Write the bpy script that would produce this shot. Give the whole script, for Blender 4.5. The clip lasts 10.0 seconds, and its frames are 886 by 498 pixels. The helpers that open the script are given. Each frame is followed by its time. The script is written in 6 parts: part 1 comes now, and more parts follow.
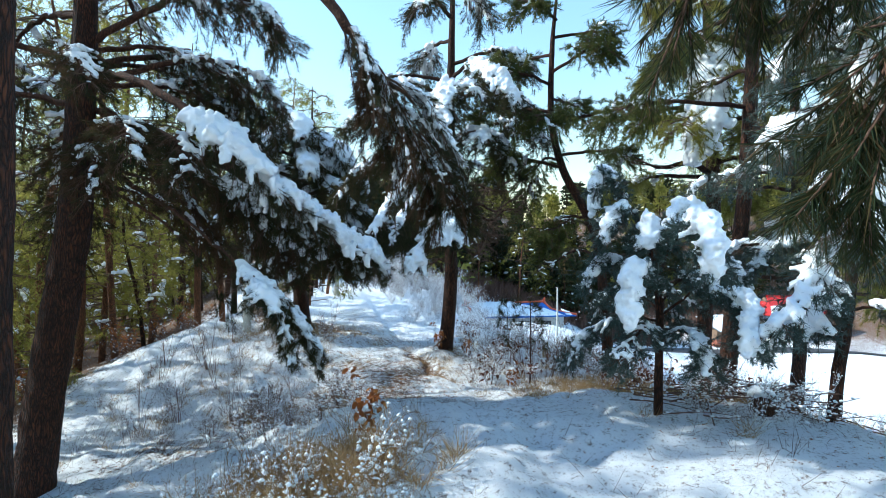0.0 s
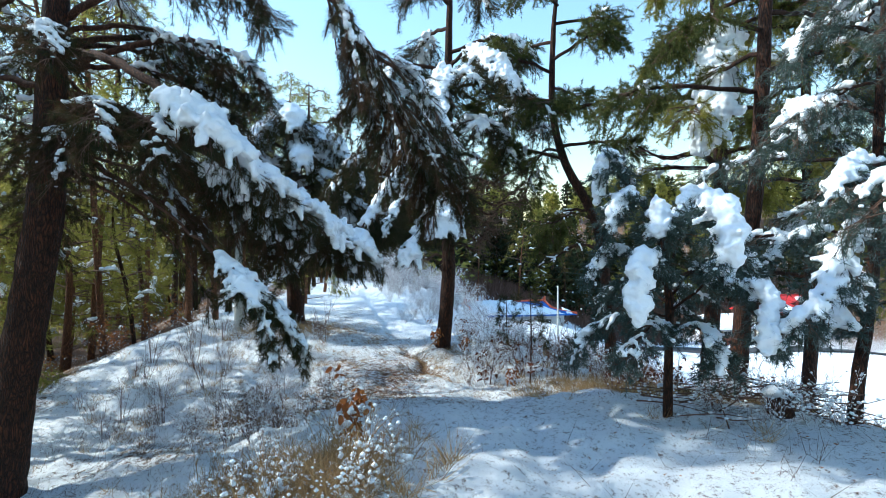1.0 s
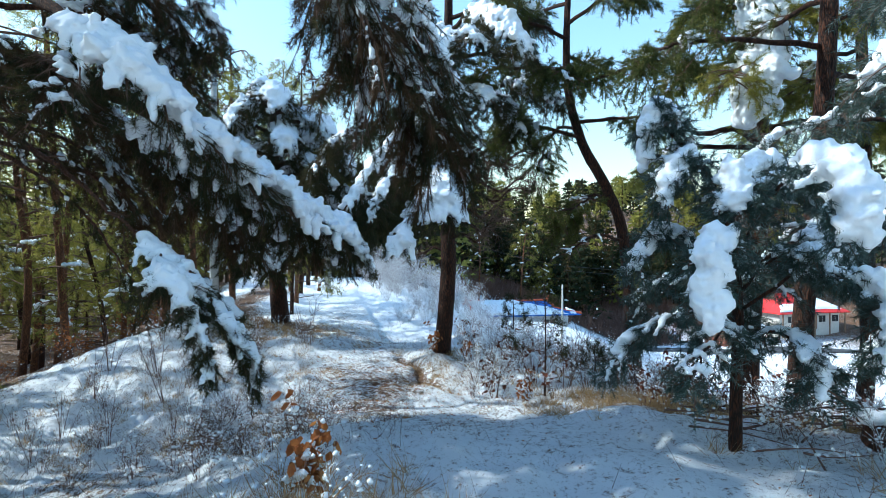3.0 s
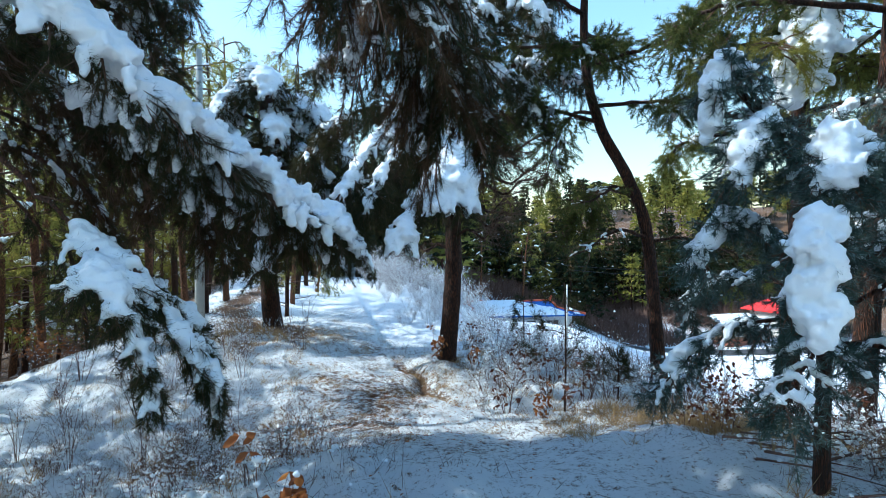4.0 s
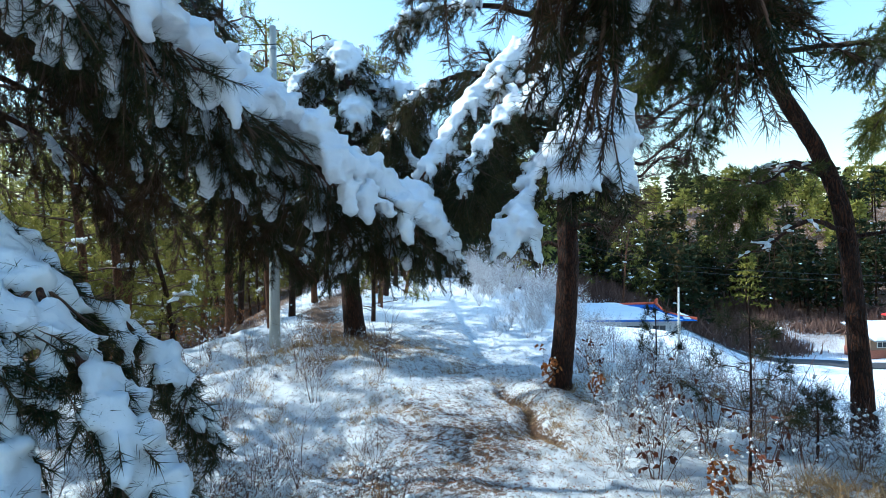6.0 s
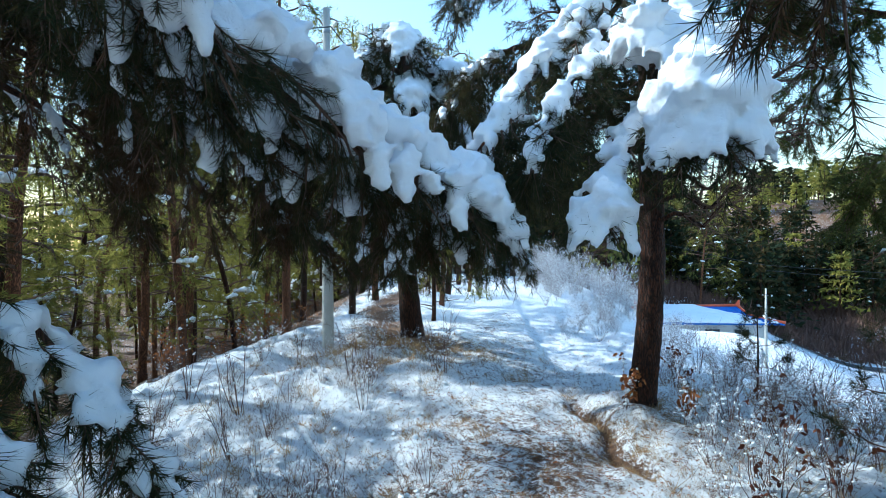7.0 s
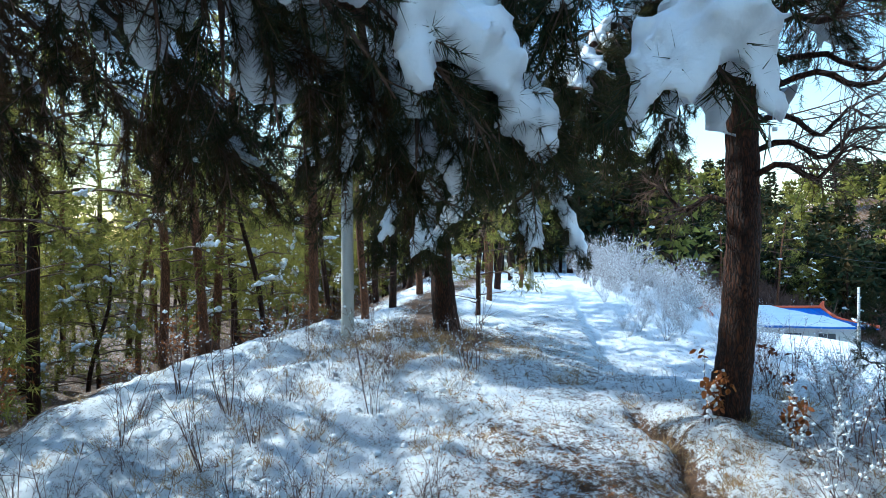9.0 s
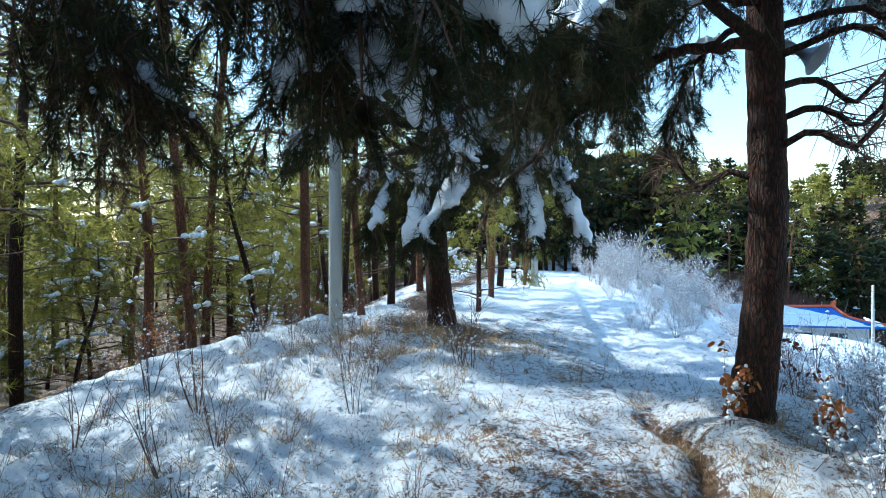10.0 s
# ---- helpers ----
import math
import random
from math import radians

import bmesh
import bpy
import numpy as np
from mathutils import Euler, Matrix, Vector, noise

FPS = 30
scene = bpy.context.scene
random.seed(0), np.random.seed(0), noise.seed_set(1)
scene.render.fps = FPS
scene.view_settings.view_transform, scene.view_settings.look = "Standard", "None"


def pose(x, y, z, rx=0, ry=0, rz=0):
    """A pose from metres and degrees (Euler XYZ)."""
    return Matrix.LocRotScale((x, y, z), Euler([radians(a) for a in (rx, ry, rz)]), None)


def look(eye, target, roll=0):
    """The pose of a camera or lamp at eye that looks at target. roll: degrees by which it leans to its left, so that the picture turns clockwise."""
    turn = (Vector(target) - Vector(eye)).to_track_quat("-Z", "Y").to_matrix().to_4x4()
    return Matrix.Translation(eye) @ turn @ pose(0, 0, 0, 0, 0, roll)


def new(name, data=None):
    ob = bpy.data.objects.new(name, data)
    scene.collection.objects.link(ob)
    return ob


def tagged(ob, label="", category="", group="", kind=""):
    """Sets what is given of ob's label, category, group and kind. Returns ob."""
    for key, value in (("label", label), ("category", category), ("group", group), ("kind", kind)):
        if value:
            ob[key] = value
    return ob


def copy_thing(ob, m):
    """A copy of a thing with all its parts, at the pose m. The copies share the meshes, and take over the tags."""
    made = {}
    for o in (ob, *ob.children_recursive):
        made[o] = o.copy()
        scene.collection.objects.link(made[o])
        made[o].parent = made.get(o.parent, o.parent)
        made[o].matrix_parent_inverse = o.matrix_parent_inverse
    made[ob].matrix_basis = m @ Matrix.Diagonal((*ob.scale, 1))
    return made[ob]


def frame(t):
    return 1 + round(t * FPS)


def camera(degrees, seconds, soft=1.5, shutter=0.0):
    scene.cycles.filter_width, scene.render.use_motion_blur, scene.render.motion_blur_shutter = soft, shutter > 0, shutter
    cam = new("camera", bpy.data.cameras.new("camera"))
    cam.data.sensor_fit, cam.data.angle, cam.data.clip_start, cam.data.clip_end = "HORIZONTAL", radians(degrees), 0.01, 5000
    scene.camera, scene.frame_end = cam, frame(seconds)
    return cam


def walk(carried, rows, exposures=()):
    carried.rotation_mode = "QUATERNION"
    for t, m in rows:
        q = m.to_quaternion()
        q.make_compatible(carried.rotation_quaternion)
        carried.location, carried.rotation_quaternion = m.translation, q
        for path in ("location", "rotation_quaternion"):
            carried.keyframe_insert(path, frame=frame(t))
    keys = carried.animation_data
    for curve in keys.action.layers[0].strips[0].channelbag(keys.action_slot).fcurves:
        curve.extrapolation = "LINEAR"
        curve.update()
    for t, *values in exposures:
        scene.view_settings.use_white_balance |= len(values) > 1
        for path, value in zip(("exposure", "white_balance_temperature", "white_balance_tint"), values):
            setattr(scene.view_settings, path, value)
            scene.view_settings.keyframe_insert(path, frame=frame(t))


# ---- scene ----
cam = camera(78.2, 10.0, soft=0.5)
METRES, EYE, TILT, LEAN, TURN = 8.0, 2.45, 0.0, 0.0, 0.0
ROWS = [
    (0.0, 0.0, 0.0, 0.0, 0.0, 0.0, -0.0),
    (0.5, 0.0047, 0.025, -0.0055, 0.01, -0.04, 0.01),
    (1.0, 0.0087, 0.0571, -0.0133, 0.01, -0.07, 0.01),
    (1.5, 0.012, 0.0955, -0.0198, 0.01, -0.07, 0.01),
    (2.0, 0.0147, 0.1391, -0.024, 0.03, -0.1, -0.0),
    (2.5, 0.0144, 0.1897, -0.0291, 0.05, -0.09, 0.01),
    (4.0, 0.0018, 0.3677, -0.0409, 0.1, -0.09, 0.11),
    (4.5, -0.0067, 0.4288, -0.0419, 0.37, -0.1, 0.14),
    (5.0, -0.017, 0.4887, -0.0407, 2.0, -0.1, 0.18),
    (5.5, -0.0286, 0.551, -0.0401, 5.47, -0.09, 0.32),
    (7.0, -0.056, 0.7194, -0.0485, 16.24, -0.27, 0.27),
    (7.5, -0.0608, 0.7702, -0.0604, 18.16, -0.25, 0.28),
    (8.0, -0.0627, 0.8201, -0.0723, 19.74, -0.23, 0.25),
    (8.5, -0.0649, 0.8652, -0.0838, 21.13, -0.24, 0.24),
    (9.0, -0.0669, 0.9046, -0.0951, 22.19, -0.19, 0.25),
    (9.5, -0.0701, 0.942, -0.1076, 22.58, -0.16, 0.27),
    (10.0, -0.0757, 0.9804, -0.118, 22.74, -0.16, 0.23),
]
walk_rows = [(t, pose(0, 0, EYE, TILT, LEAN, TURN) @ pose(METRES * x, METRES * y, METRES * z, 90 + pitch, roll, yaw))
             for t, x, y, z, yaw, pitch, roll in ROWS]
walk(cam, walk_rows, exposures=[(0.0, 0.70, 4950, 4), (5.0, 0.74, 4700, 3), (10.0, 0.93, 4650, 3)])

# ---- light: a low winter sun from the left, under a clear sky ----
SUN_WAY = Vector((-0.99, 0.12, 0.0)).normalized()
SUN_UP = 36.0
sky_world = bpy.data.worlds.new("sky")
scene.world = sky_world
sky_world.use_nodes = True
wn = sky_world.node_tree.nodes
sky = wn.new("ShaderNodeTexSky")
sky.sky_type = "NISHITA"
sky.sun_disc = False
sky.sun_elevation = radians(SUN_UP)
sky.sun_rotation = math.atan2(SUN_WAY.x, SUN_WAY.y)
sky.altitude = 100.0
sky.air_density = 2.0
sky.dust_density = 0.8
sky.ozone_density = 0.6
sky_world.node_tree.links.new(sky.outputs[0], wn["Background"].inputs[0])
wn["Background"].inputs[1].default_value = 0.15

sun = new("sun", bpy.data.lights.new("sun", "SUN"))
sun.data.energy = 5.0
sun.data.angle = radians(0.6)
sun.data.color = (1.0, 0.86, 0.64)
to_sun = SUN_WAY * math.cos(radians(SUN_UP)) + Vector((0, 0, math.sin(radians(SUN_UP))))
sun.matrix_world = look(to_sun * 60, (0, 0, 0))


# ---- materials ----
def material(name, rough=0.8, metal=0.0):
    m = bpy.data.materials.new(name)
    m.use_nodes = True
    n = m.node_tree.nodes
    b = n["Principled BSDF"]
    b.inputs["Roughness"].default_value = rough
    b.inputs["Metallic"].default_value = metal
    b.inputs["Specular IOR Level"].default_value = 0.3
    return m, n, m.node_tree.links, b


def noise_tex(n, links, scale, detail=4.0, rough=0.6, stretch=(1, 1, 1), space="Object"):
    co = n.new("ShaderNodeTexCoord")
    mp = n.new("ShaderNodeMapping")
    mp.inputs["Scale"].default_value = stretch
    links.new(co.outputs[space], mp.inputs["Vector"])
    t = n.new("ShaderNodeTexNoise")
    t.inputs["Scale"].default_value = scale
    t.inputs["Detail"].default_value = detail
    t.inputs["Roughness"].default_value = rough
    links.new(mp.outputs[0], t.inputs["Vector"])
    return t.outputs["Fac"]


def ramp(n, links, fac, stops):
    r = n.new("ShaderNodeValToRGB")
    el = r.color_ramp.elements
    while len(el) < len(stops):
        el.new(0.5)
    for e, (p, c) in zip(el, stops):
        e.position, e.color = p, (*c, 1)
    links.new(fac, r.inputs[0])
    return r.outputs["Color"]


def mixed(n, links, fac, a, b, mode="MIX"):
    x = n.new("ShaderNodeMix")
    x.data_type = "RGBA"
    x.blend_type = mode
    for i, v in ((0, fac), (6, a), (7, b)):
        if hasattr(v, "links"):
            links.new(v, x.inputs[i])
        elif i == 0:
            x.inputs[0].default_value = v
        else:
            x.inputs[i].default_value = (*v, 1)
    return x.outputs[2]


def bump(n, links, b, height, strength, distance):
    x = n.new("ShaderNodeBump")
    x.inputs["Strength"].default_value = strength
    x.inputs["Distance"].default_value = distance
    links.new(height, x.inputs["Height"])
    links.new(x.outputs[0], b.inputs["Normal"])


def simple(name, stops, scale=8.0, rough=0.8, stretch=(1, 1, 1), bumpy=0.3, depth=0.01, metal=0.0):
    m, n, l, b = material(name, rough, metal)
    f = noise_tex(n, l, scale, 5.0, 0.65, stretch)
    l.new(ramp(n, l, f, stops), b.inputs["Base Color"])
    if bumpy:
        bump(n, l, b, noise_tex(n, l, scale * 5, 3.0, 0.6, stretch), bumpy, depth)
    return m


def make_snow(name):
    m, n, l, b = material(name, 0.55)
    f = noise_tex(n, l, 3.0, 5.0)
    l.new(ramp(n, l, f, [(0.3, (0.84, 0.86, 0.89)), (0.7, (0.92, 0.93, 0.94))]), b.inputs["Base Color"])
    bump(n, l, b, noise_tex(n, l, 16.0, 9.0, 0.75), 0.7, 0.03)
    return m


def make_bark(name, dark, mid, red, scale=7.0):
    m, n, l, b = material(name, 0.9)
    co = n.new("ShaderNodeTexCoord")
    mp = n.new("ShaderNodeMapping")
    mp.inputs["Scale"].default_value = (1, 1, 0.22)
    l.new(co.outputs["Object"], mp.inputs["Vector"])
    v = n.new("ShaderNodeTexVoronoi")
    v.feature = "DISTANCE_TO_EDGE"
    v.inputs["Scale"].default_value = scale * 4.2
    warp = n.new("ShaderNodeTexNoise")
    warp.inputs["Scale"].default_value = scale * 1.2
    warp.inputs["Detail"].default_value = 4.0
    l.new(mp.outputs[0], warp.inputs["Vector"])
    shove = n.new("ShaderNodeMix")
    shove.data_type = "RGBA"
    shove.blend_type = "ADD"
    shove.inputs[0].default_value = 0.22
    l.new(mp.outputs[0], shove.inputs[6])
    l.new(warp.outputs["Color"], shove.inputs[7])
    l.new(shove.outputs[2], v.inputs["Vector"])
    f = noise_tex(n, l, scale * 1.5, 6.0, 0.7, (1, 1, 0.4))
    plates = ramp(n, l, f, [(0.3, mid), (0.7, red)])
    crack = ramp(n, l, v.outputs["Distance"], [(0.0, (0, 0, 0)), (0.32, (1, 1, 1))])
    l.new(mixed(n, l, crack, dark, plates), b.inputs["Base Color"])
    bump(n, l, b, crack, 0.8, 0.025)
    return m


def make_needles(name, a, c, glow, share=0.35):
    m, n, l, b = material(name, 0.7)
    b.inputs["Specular IOR Level"].default_value = 0.12
    g = n.new("ShaderNodeNewGeometry")
    col = ramp(n, l, g.outputs["Random Per Island"], [(0.0, a), (0.75, c), (0.95, glow)])
    l.new(col, b.inputs["Base Color"])
    t = n.new("ShaderNodeBsdfTranslucent")
    l.new(mixed(n, l, 0.5, col, glow), t.inputs["Color"])
    s = n.new("ShaderNodeMixShader")
    s.inputs[0].default_value = share
    l.new(b.outputs[0], s.inputs[1])
    l.new(t.outputs[0], s.inputs[2])
    l.new(s.outputs[0], n["Material Output"].inputs["Surface"])
    return m


SNOW = make_snow("snow")
BARK = make_bark("pine_bark", (0.010, 0.006, 0.004), (0.040, 0.016, 0.008), (0.105, 0.036, 0.014))
BARK_RED = make_bark("red_pine_bark", (0.05, 0.024, 0.013), (0.22, 0.092, 0.04), (0.36, 0.15, 0.065), 9.0)
BARK_LIMB = make_bark("limb_bark", (0.03, 0.015, 0.01), (0.095, 0.042, 0.024), (0.18, 0.078, 0.04), 9.0)
TWIG = simple("twig", [(0.3, (0.06, 0.035, 0.024)), (0.7, (0.15, 0.085, 0.055))], 14.0, 0.85)
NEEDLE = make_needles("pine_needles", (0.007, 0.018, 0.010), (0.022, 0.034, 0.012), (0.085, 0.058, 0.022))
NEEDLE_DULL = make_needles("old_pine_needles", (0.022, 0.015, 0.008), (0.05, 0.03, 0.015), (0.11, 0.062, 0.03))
# the next two carry sun shining through the needles in their yellow colours
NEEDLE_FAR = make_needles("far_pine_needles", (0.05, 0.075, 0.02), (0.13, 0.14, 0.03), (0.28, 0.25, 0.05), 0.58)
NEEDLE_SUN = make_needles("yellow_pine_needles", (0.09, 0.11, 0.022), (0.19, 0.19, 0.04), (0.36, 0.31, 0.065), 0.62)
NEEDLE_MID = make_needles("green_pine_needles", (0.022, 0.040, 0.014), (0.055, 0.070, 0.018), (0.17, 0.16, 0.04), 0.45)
NEEDLE_FROST = make_needles("frosted_pine_needles", (0.014, 0.032, 0.022), (0.042, 0.066, 0.050), (0.22, 0.26, 0.25), 0.25)
GRASS = make_needles("dry_grass", (0.24, 0.14, 0.06), (0.42, 0.28, 0.13), (0.55, 0.42, 0.24), 0.4)
STEM = simple("shrub_stem", [(0.3, (0.07, 0.04, 0.03)), (0.7, (0.19, 0.11, 0.08))], 10.0, 0.85)
FROST_TWIG = simple("frosted_twig", [(0.46, (0.10, 0.062, 0.05)), (0.56, (0.78, 0.80, 0.83))], 22.0, 0.8, bumpy=0)
OAK = make_needles("oak_leaf", (0.15, 0.05, 0.02), (0.33, 0.12, 0.035), (0.5, 0.22, 0.06), 0.35)
OAK_DARK = make_needles("withered_leaf", (0.06, 0.022, 0.014), (0.13, 0.045, 0.025), (0.2, 0.08, 0.035), 0.25)
CONCRETE = simple("concrete", [(0.3, (0.36, 0.35, 0.31)), (0.7, (0.47, 0.46, 0.42))], 6.0, 0.9, (1, 1, 0.3))
PAINT_BLUE = simple("blue_roof_paint", [(0.3, (0.02, 0.10, 0.42)), (0.7, (0.03, 0.15, 0.55))], 3.0, 0.5)
PAINT_RED = simple("red_roof_paint", [(0.3, (0.50, 0.02, 0.02)), (0.7, (0.62, 0.04, 0.03))], 3.0, 0.5)
PAINT_ORANGE = simple("orange_ridge_paint", [(0.3, (0.55, 0.09, 0.03)), (0.7, (0.7, 0.14, 0.05))], 3.0, 0.5)
PLASTER = simple("plaster", [(0.3, (0.48, 0.46, 0.42)), (0.7, (0.6, 0.58, 0.53))], 4.0, 0.9)
BOARD = simple("weathered_board", [(0.3, (0.13, 0.08, 0.05)), (0.7, (0.25, 0.17, 0.11))], 5.0, 0.85, (6, 6, 0.5))
BRICKRED = simple("red_masonry", [(0.3, (0.22, 0.08, 0.05)), (0.7, (0.33, 0.13, 0.08))], 9.0, 0.9)
DARKGLASS = simple("dark_glass", [(0.3, (0.02, 0.025, 0.03)), (0.7, (0.04, 0.045, 0.05))], 2.0, 0.15, bumpy=0)
STEEL = simple("grey_steel", [(0.3, (0.25, 0.26, 0.27)), (0.7, (0.36, 0.37, 0.38))], 6.0, 0.5, metal=0.6)
CABLE = simple("black_cable", [(0.3, (0.02, 0.02, 0.02)), (0.7, (0.035, 0.035, 0.035))], 6.0, 0.6, bumpy=0)
STONE = simple("field_stone", [(0.3, (0.16, 0.14, 0.12)), (0.7, (0.28, 0.25, 0.21))], 6.0, 0.9, bumpy=0.6, depth=0.02)


def make_ground():
    m, n, l, b = material("snowy_ground", 0.75)
    big = noise_tex(n, l, 0.9, 6.0, 0.65)
    snow = ramp(n, l, noise_tex(n, l, 2.2, 5.0), [(0.3, (0.83, 0.85, 0.88)), (0.7, (0.92, 0.93, 0.94))])
    litter = ramp(n, l, noise_tex(n, l, 16.0, 6.0, 0.75), [(0.25, (0.035, 0.02, 0.012)), (0.5, (0.12, 0.062, 0.03)), (0.75, (0.27, 0.16, 0.075))])
    at = n.new("ShaderNodeAttribute")
    at.attribute_name = "bare"
    fine = noise_tex(n, l, 11.0, 10.0, 0.92)
    wide = n.new("ShaderNodeMath")
    wide.operation = "MULTIPLY_ADD"
    wide.inputs[1].default_value = 5.0
    wide.inputs[2].default_value = -2.0
    l.new(fine, wide.inputs[0])
    add = n.new("ShaderNodeMath")
    add.operation = "ADD"
    l.new(at.outputs["Fac"], add.inputs[0])
    l.new(wide.outputs[0], add.inputs[1])
    half = n.new("ShaderNodeMath")
    half.operation = "MULTIPLY"
    half.inputs[1].default_value = 0.5
    l.new(add.outputs[0], half.inputs[0])
    mask = ramp(n, l, half.outputs[0], [(0.45, (0, 0, 0)), (0.53, (1, 1, 1))])
    l.new(mixed(n, l, mask, snow, litter), b.inputs["Base Color"])
    bump(n, l, b, noise_tex(n, l, 13.0, 9.0, 0.8), 1.0, 0.09)
    return m


GROUND = make_ground()


# ---- mesh building ----
class Soup:
    """Gathers vertices and faces, then makes one mesh of them."""

    def __init__(self):
        self.v, self.t, self.q, self.n = [], [], [], 0

    def add(self, v, tris=None, quads=None):
        v = np.asarray(v, dtype=np.float64).reshape(-1, 3)
        if tris is not None and len(tris):
            self.t.append(np.asarray(tris).reshape(-1, 3) + self.n)
        if quads is not None and len(quads):
            self.q.append(np.asarray(quads).reshape(-1, 4) + self.n)
        self.v.append(v)
        self.n += len(v)

    def mesh(self, name, smooth=True):
        me = bpy.data.meshes.new(name)
        v = np.concatenate(self.v) if self.v else np.zeros((0, 3))
        t = np.concatenate(self.t) if self.t else np.zeros((0, 3), int)
        q = np.concatenate(self.q) if self.q else np.zeros((0, 4), int)
        me.vertices.add(len(v))
        me.vertices.foreach_set("co", v.ravel())
        me.loops.add(t.size + q.size)
        me.polygons.add(len(t) + len(q))
        me.loops.foreach_set("vertex_index", np.concatenate([t.ravel(), q.ravel()]).astype(np.int32))
        me.polygons.foreach_set("loop_start", np.concatenate([np.arange(len(t)) * 3, t.size + np.arange(len(q)) * 4]).astype(np.int32))
        me.update(calc_edges=True)
        me.polygons.foreach_set("use_smooth", np.full(len(t) + len(q), smooth))
        me.update()
        return me


def part(name, data, mat, parent, label=""):
    """A bmesh, a Soup or a mesh as one object under a thing or a part."""
    if isinstance(data, Soup):
        data = data.mesh(name)
    elif isinstance(data, bmesh.types.BMesh):
        me = bpy.data.meshes.new(name)
        data.to_mesh(me)
        data.free()
        data = me
    ob = new(name, data)
    if not data.materials:
        data.materials.append(mat)
    if parent is not None:
        ob.parent = parent
    return tagged(ob, label) if label else ob


def thing(name, x, y, z, label, category, group="", kind="", rz=0.0):
    ob = new(name)
    ob.empty_display_size = 0.2
    ob.matrix_world = pose(x, y, z, 0, 0, rz)
    return tagged(ob, label, category, group, kind)


def spline(pts, n):
    """Catmull-Rom through pts, n points."""
    p = np.asarray(pts, float)
    p = np.vstack([2 * p[0] - p[1], p, 2 * p[-1] - p[-2]])
    u = np.linspace(0, len(p) - 3 - 1e-6, n)
    i = u.astype(int)
    f = (u - i)[:, None]
    a, b, c, d = p[i], p[i + 1], p[i + 2], p[i + 3]
    return 0.5 * (2 * b + (c - a) * f + (2 * a - 5 * b + 4 * c - d) * f ** 2 + (3 * b - a - 3 * c + d) * f ** 3)


def tube(soup, pts, radii, sides=6, rough=0.0, rng=None):
    p = np.asarray(pts, float)
    n = len(p)
    r = np.interp(np.linspace(0, 1, n), np.linspace(0, 1, len(radii)), radii)
    t = np.gradient(p, axis=0)
    t /= np.linalg.norm(t, axis=1)[:, None] + 1e-9
    ref = np.array([0.0, 0.0, 1.0]) if abs(t[:, 2]).mean() < 0.8 else np.array([1.0, 0.0, 0.0])
    a = np.cross(t, ref)
    a /= np.linalg.norm(a, axis=1)[:, None] + 1e-9
    b = np.cross(t, a)
    ang = np.linspace(0, 2 * np.pi, sides, endpoint=False)
    rr = np.repeat(r[:, None], sides, 1)
    if rough and rng is not None:
        rr = rr * (1 + rough * rng.normal(size=rr.shape))
    v = p[:, None] + rr[..., None] * (np.cos(ang)[None, :, None] * a[:, None] + np.sin(ang)[None, :, None] * b[:, None])
    i, j = np.meshgrid(np.arange(n - 1), np.arange(sides), indexing="ij")
    k = (j + 1) % sides
    q = np.stack([i * sides + j, i * sides + k, (i + 1) * sides + k, (i + 1) * sides + j], -1).reshape(-1, 4)
    v = np.vstack([v.reshape(-1, 3), p[-1][None]])
    cap = [[(n - 1) * sides + s, (n - 1) * sides + (s + 1) % sides, n * sides] for s in range(sides)]
    soup.add(v, cap, q)


def unit(v):
    return v / (np.linalg.norm(v, axis=-1, keepdims=True) + 1e-9)


def icosphere(sub):
    bm = bmesh.new()
    bmesh.ops.create_icosphere(bm, subdivisions=sub, radius=1.0)
    bm.verts.ensure_lookup_table()
    v = np.array([x.co[:] for x in bm.verts])
    f = np.array([[x.index for x in fc.verts] for fc in bm.faces])
    bm.free()
    return v, f


ICO1, ICO2 = icosphere(1), icosphere(2)
OCTA = (np.array([(1, 0, 0), (-1, 0, 0), (0, 1, 0), (0, -1, 0), (0, 0, 1), (0, 0, -1.0)]),
        np.array([(0, 2, 4), (2, 1, 4), (1, 3, 4), (3, 0, 4), (2, 0, 5), (1, 2, 5), (3, 1, 5), (0, 3, 5)]))


def lumps(soup, cs, rs, rng, flat=0.8, ico=ICO1, jitter=0.12):
    v, f = ico
    cs, rs = np.asarray(cs, float), np.asarray(rs, float)
    n = len(cs)
    if not n:
        return
    w = v[None] * rs[:, None, None] * (1 + jitter * rng.normal(size=(n, len(v), 1)))
    w = w * np.array([1.0, 1.0, flat]) + cs[:, None]
    soup.add(w.reshape(-1, 3), (f[None] + (np.arange(n) * len(v))[:, None, None]).reshape(-1, 3))


def blades(soup, pos, way, length, width, rng):
    """One thin triangle from each pos along way."""
    n = len(pos)
    side = unit(np.cross(way, rng.normal(size=(n, 3)))) * (np.asarray(width) * np.ones(n))[:, None] * 0.5
    tip = pos + way * (np.asarray(length) * np.ones(n))[:, None]
    soup.add(np.stack([pos - side, pos + side, tip], 1).reshape(-1, 3), np.arange(3 * n).reshape(-1, 3))


UNEVEN = bpy.data.textures.new("uneven_snow", "CLOUDS")
UNEVEN.noise_scale, UNEVEN.noise_depth = 0.05, 2


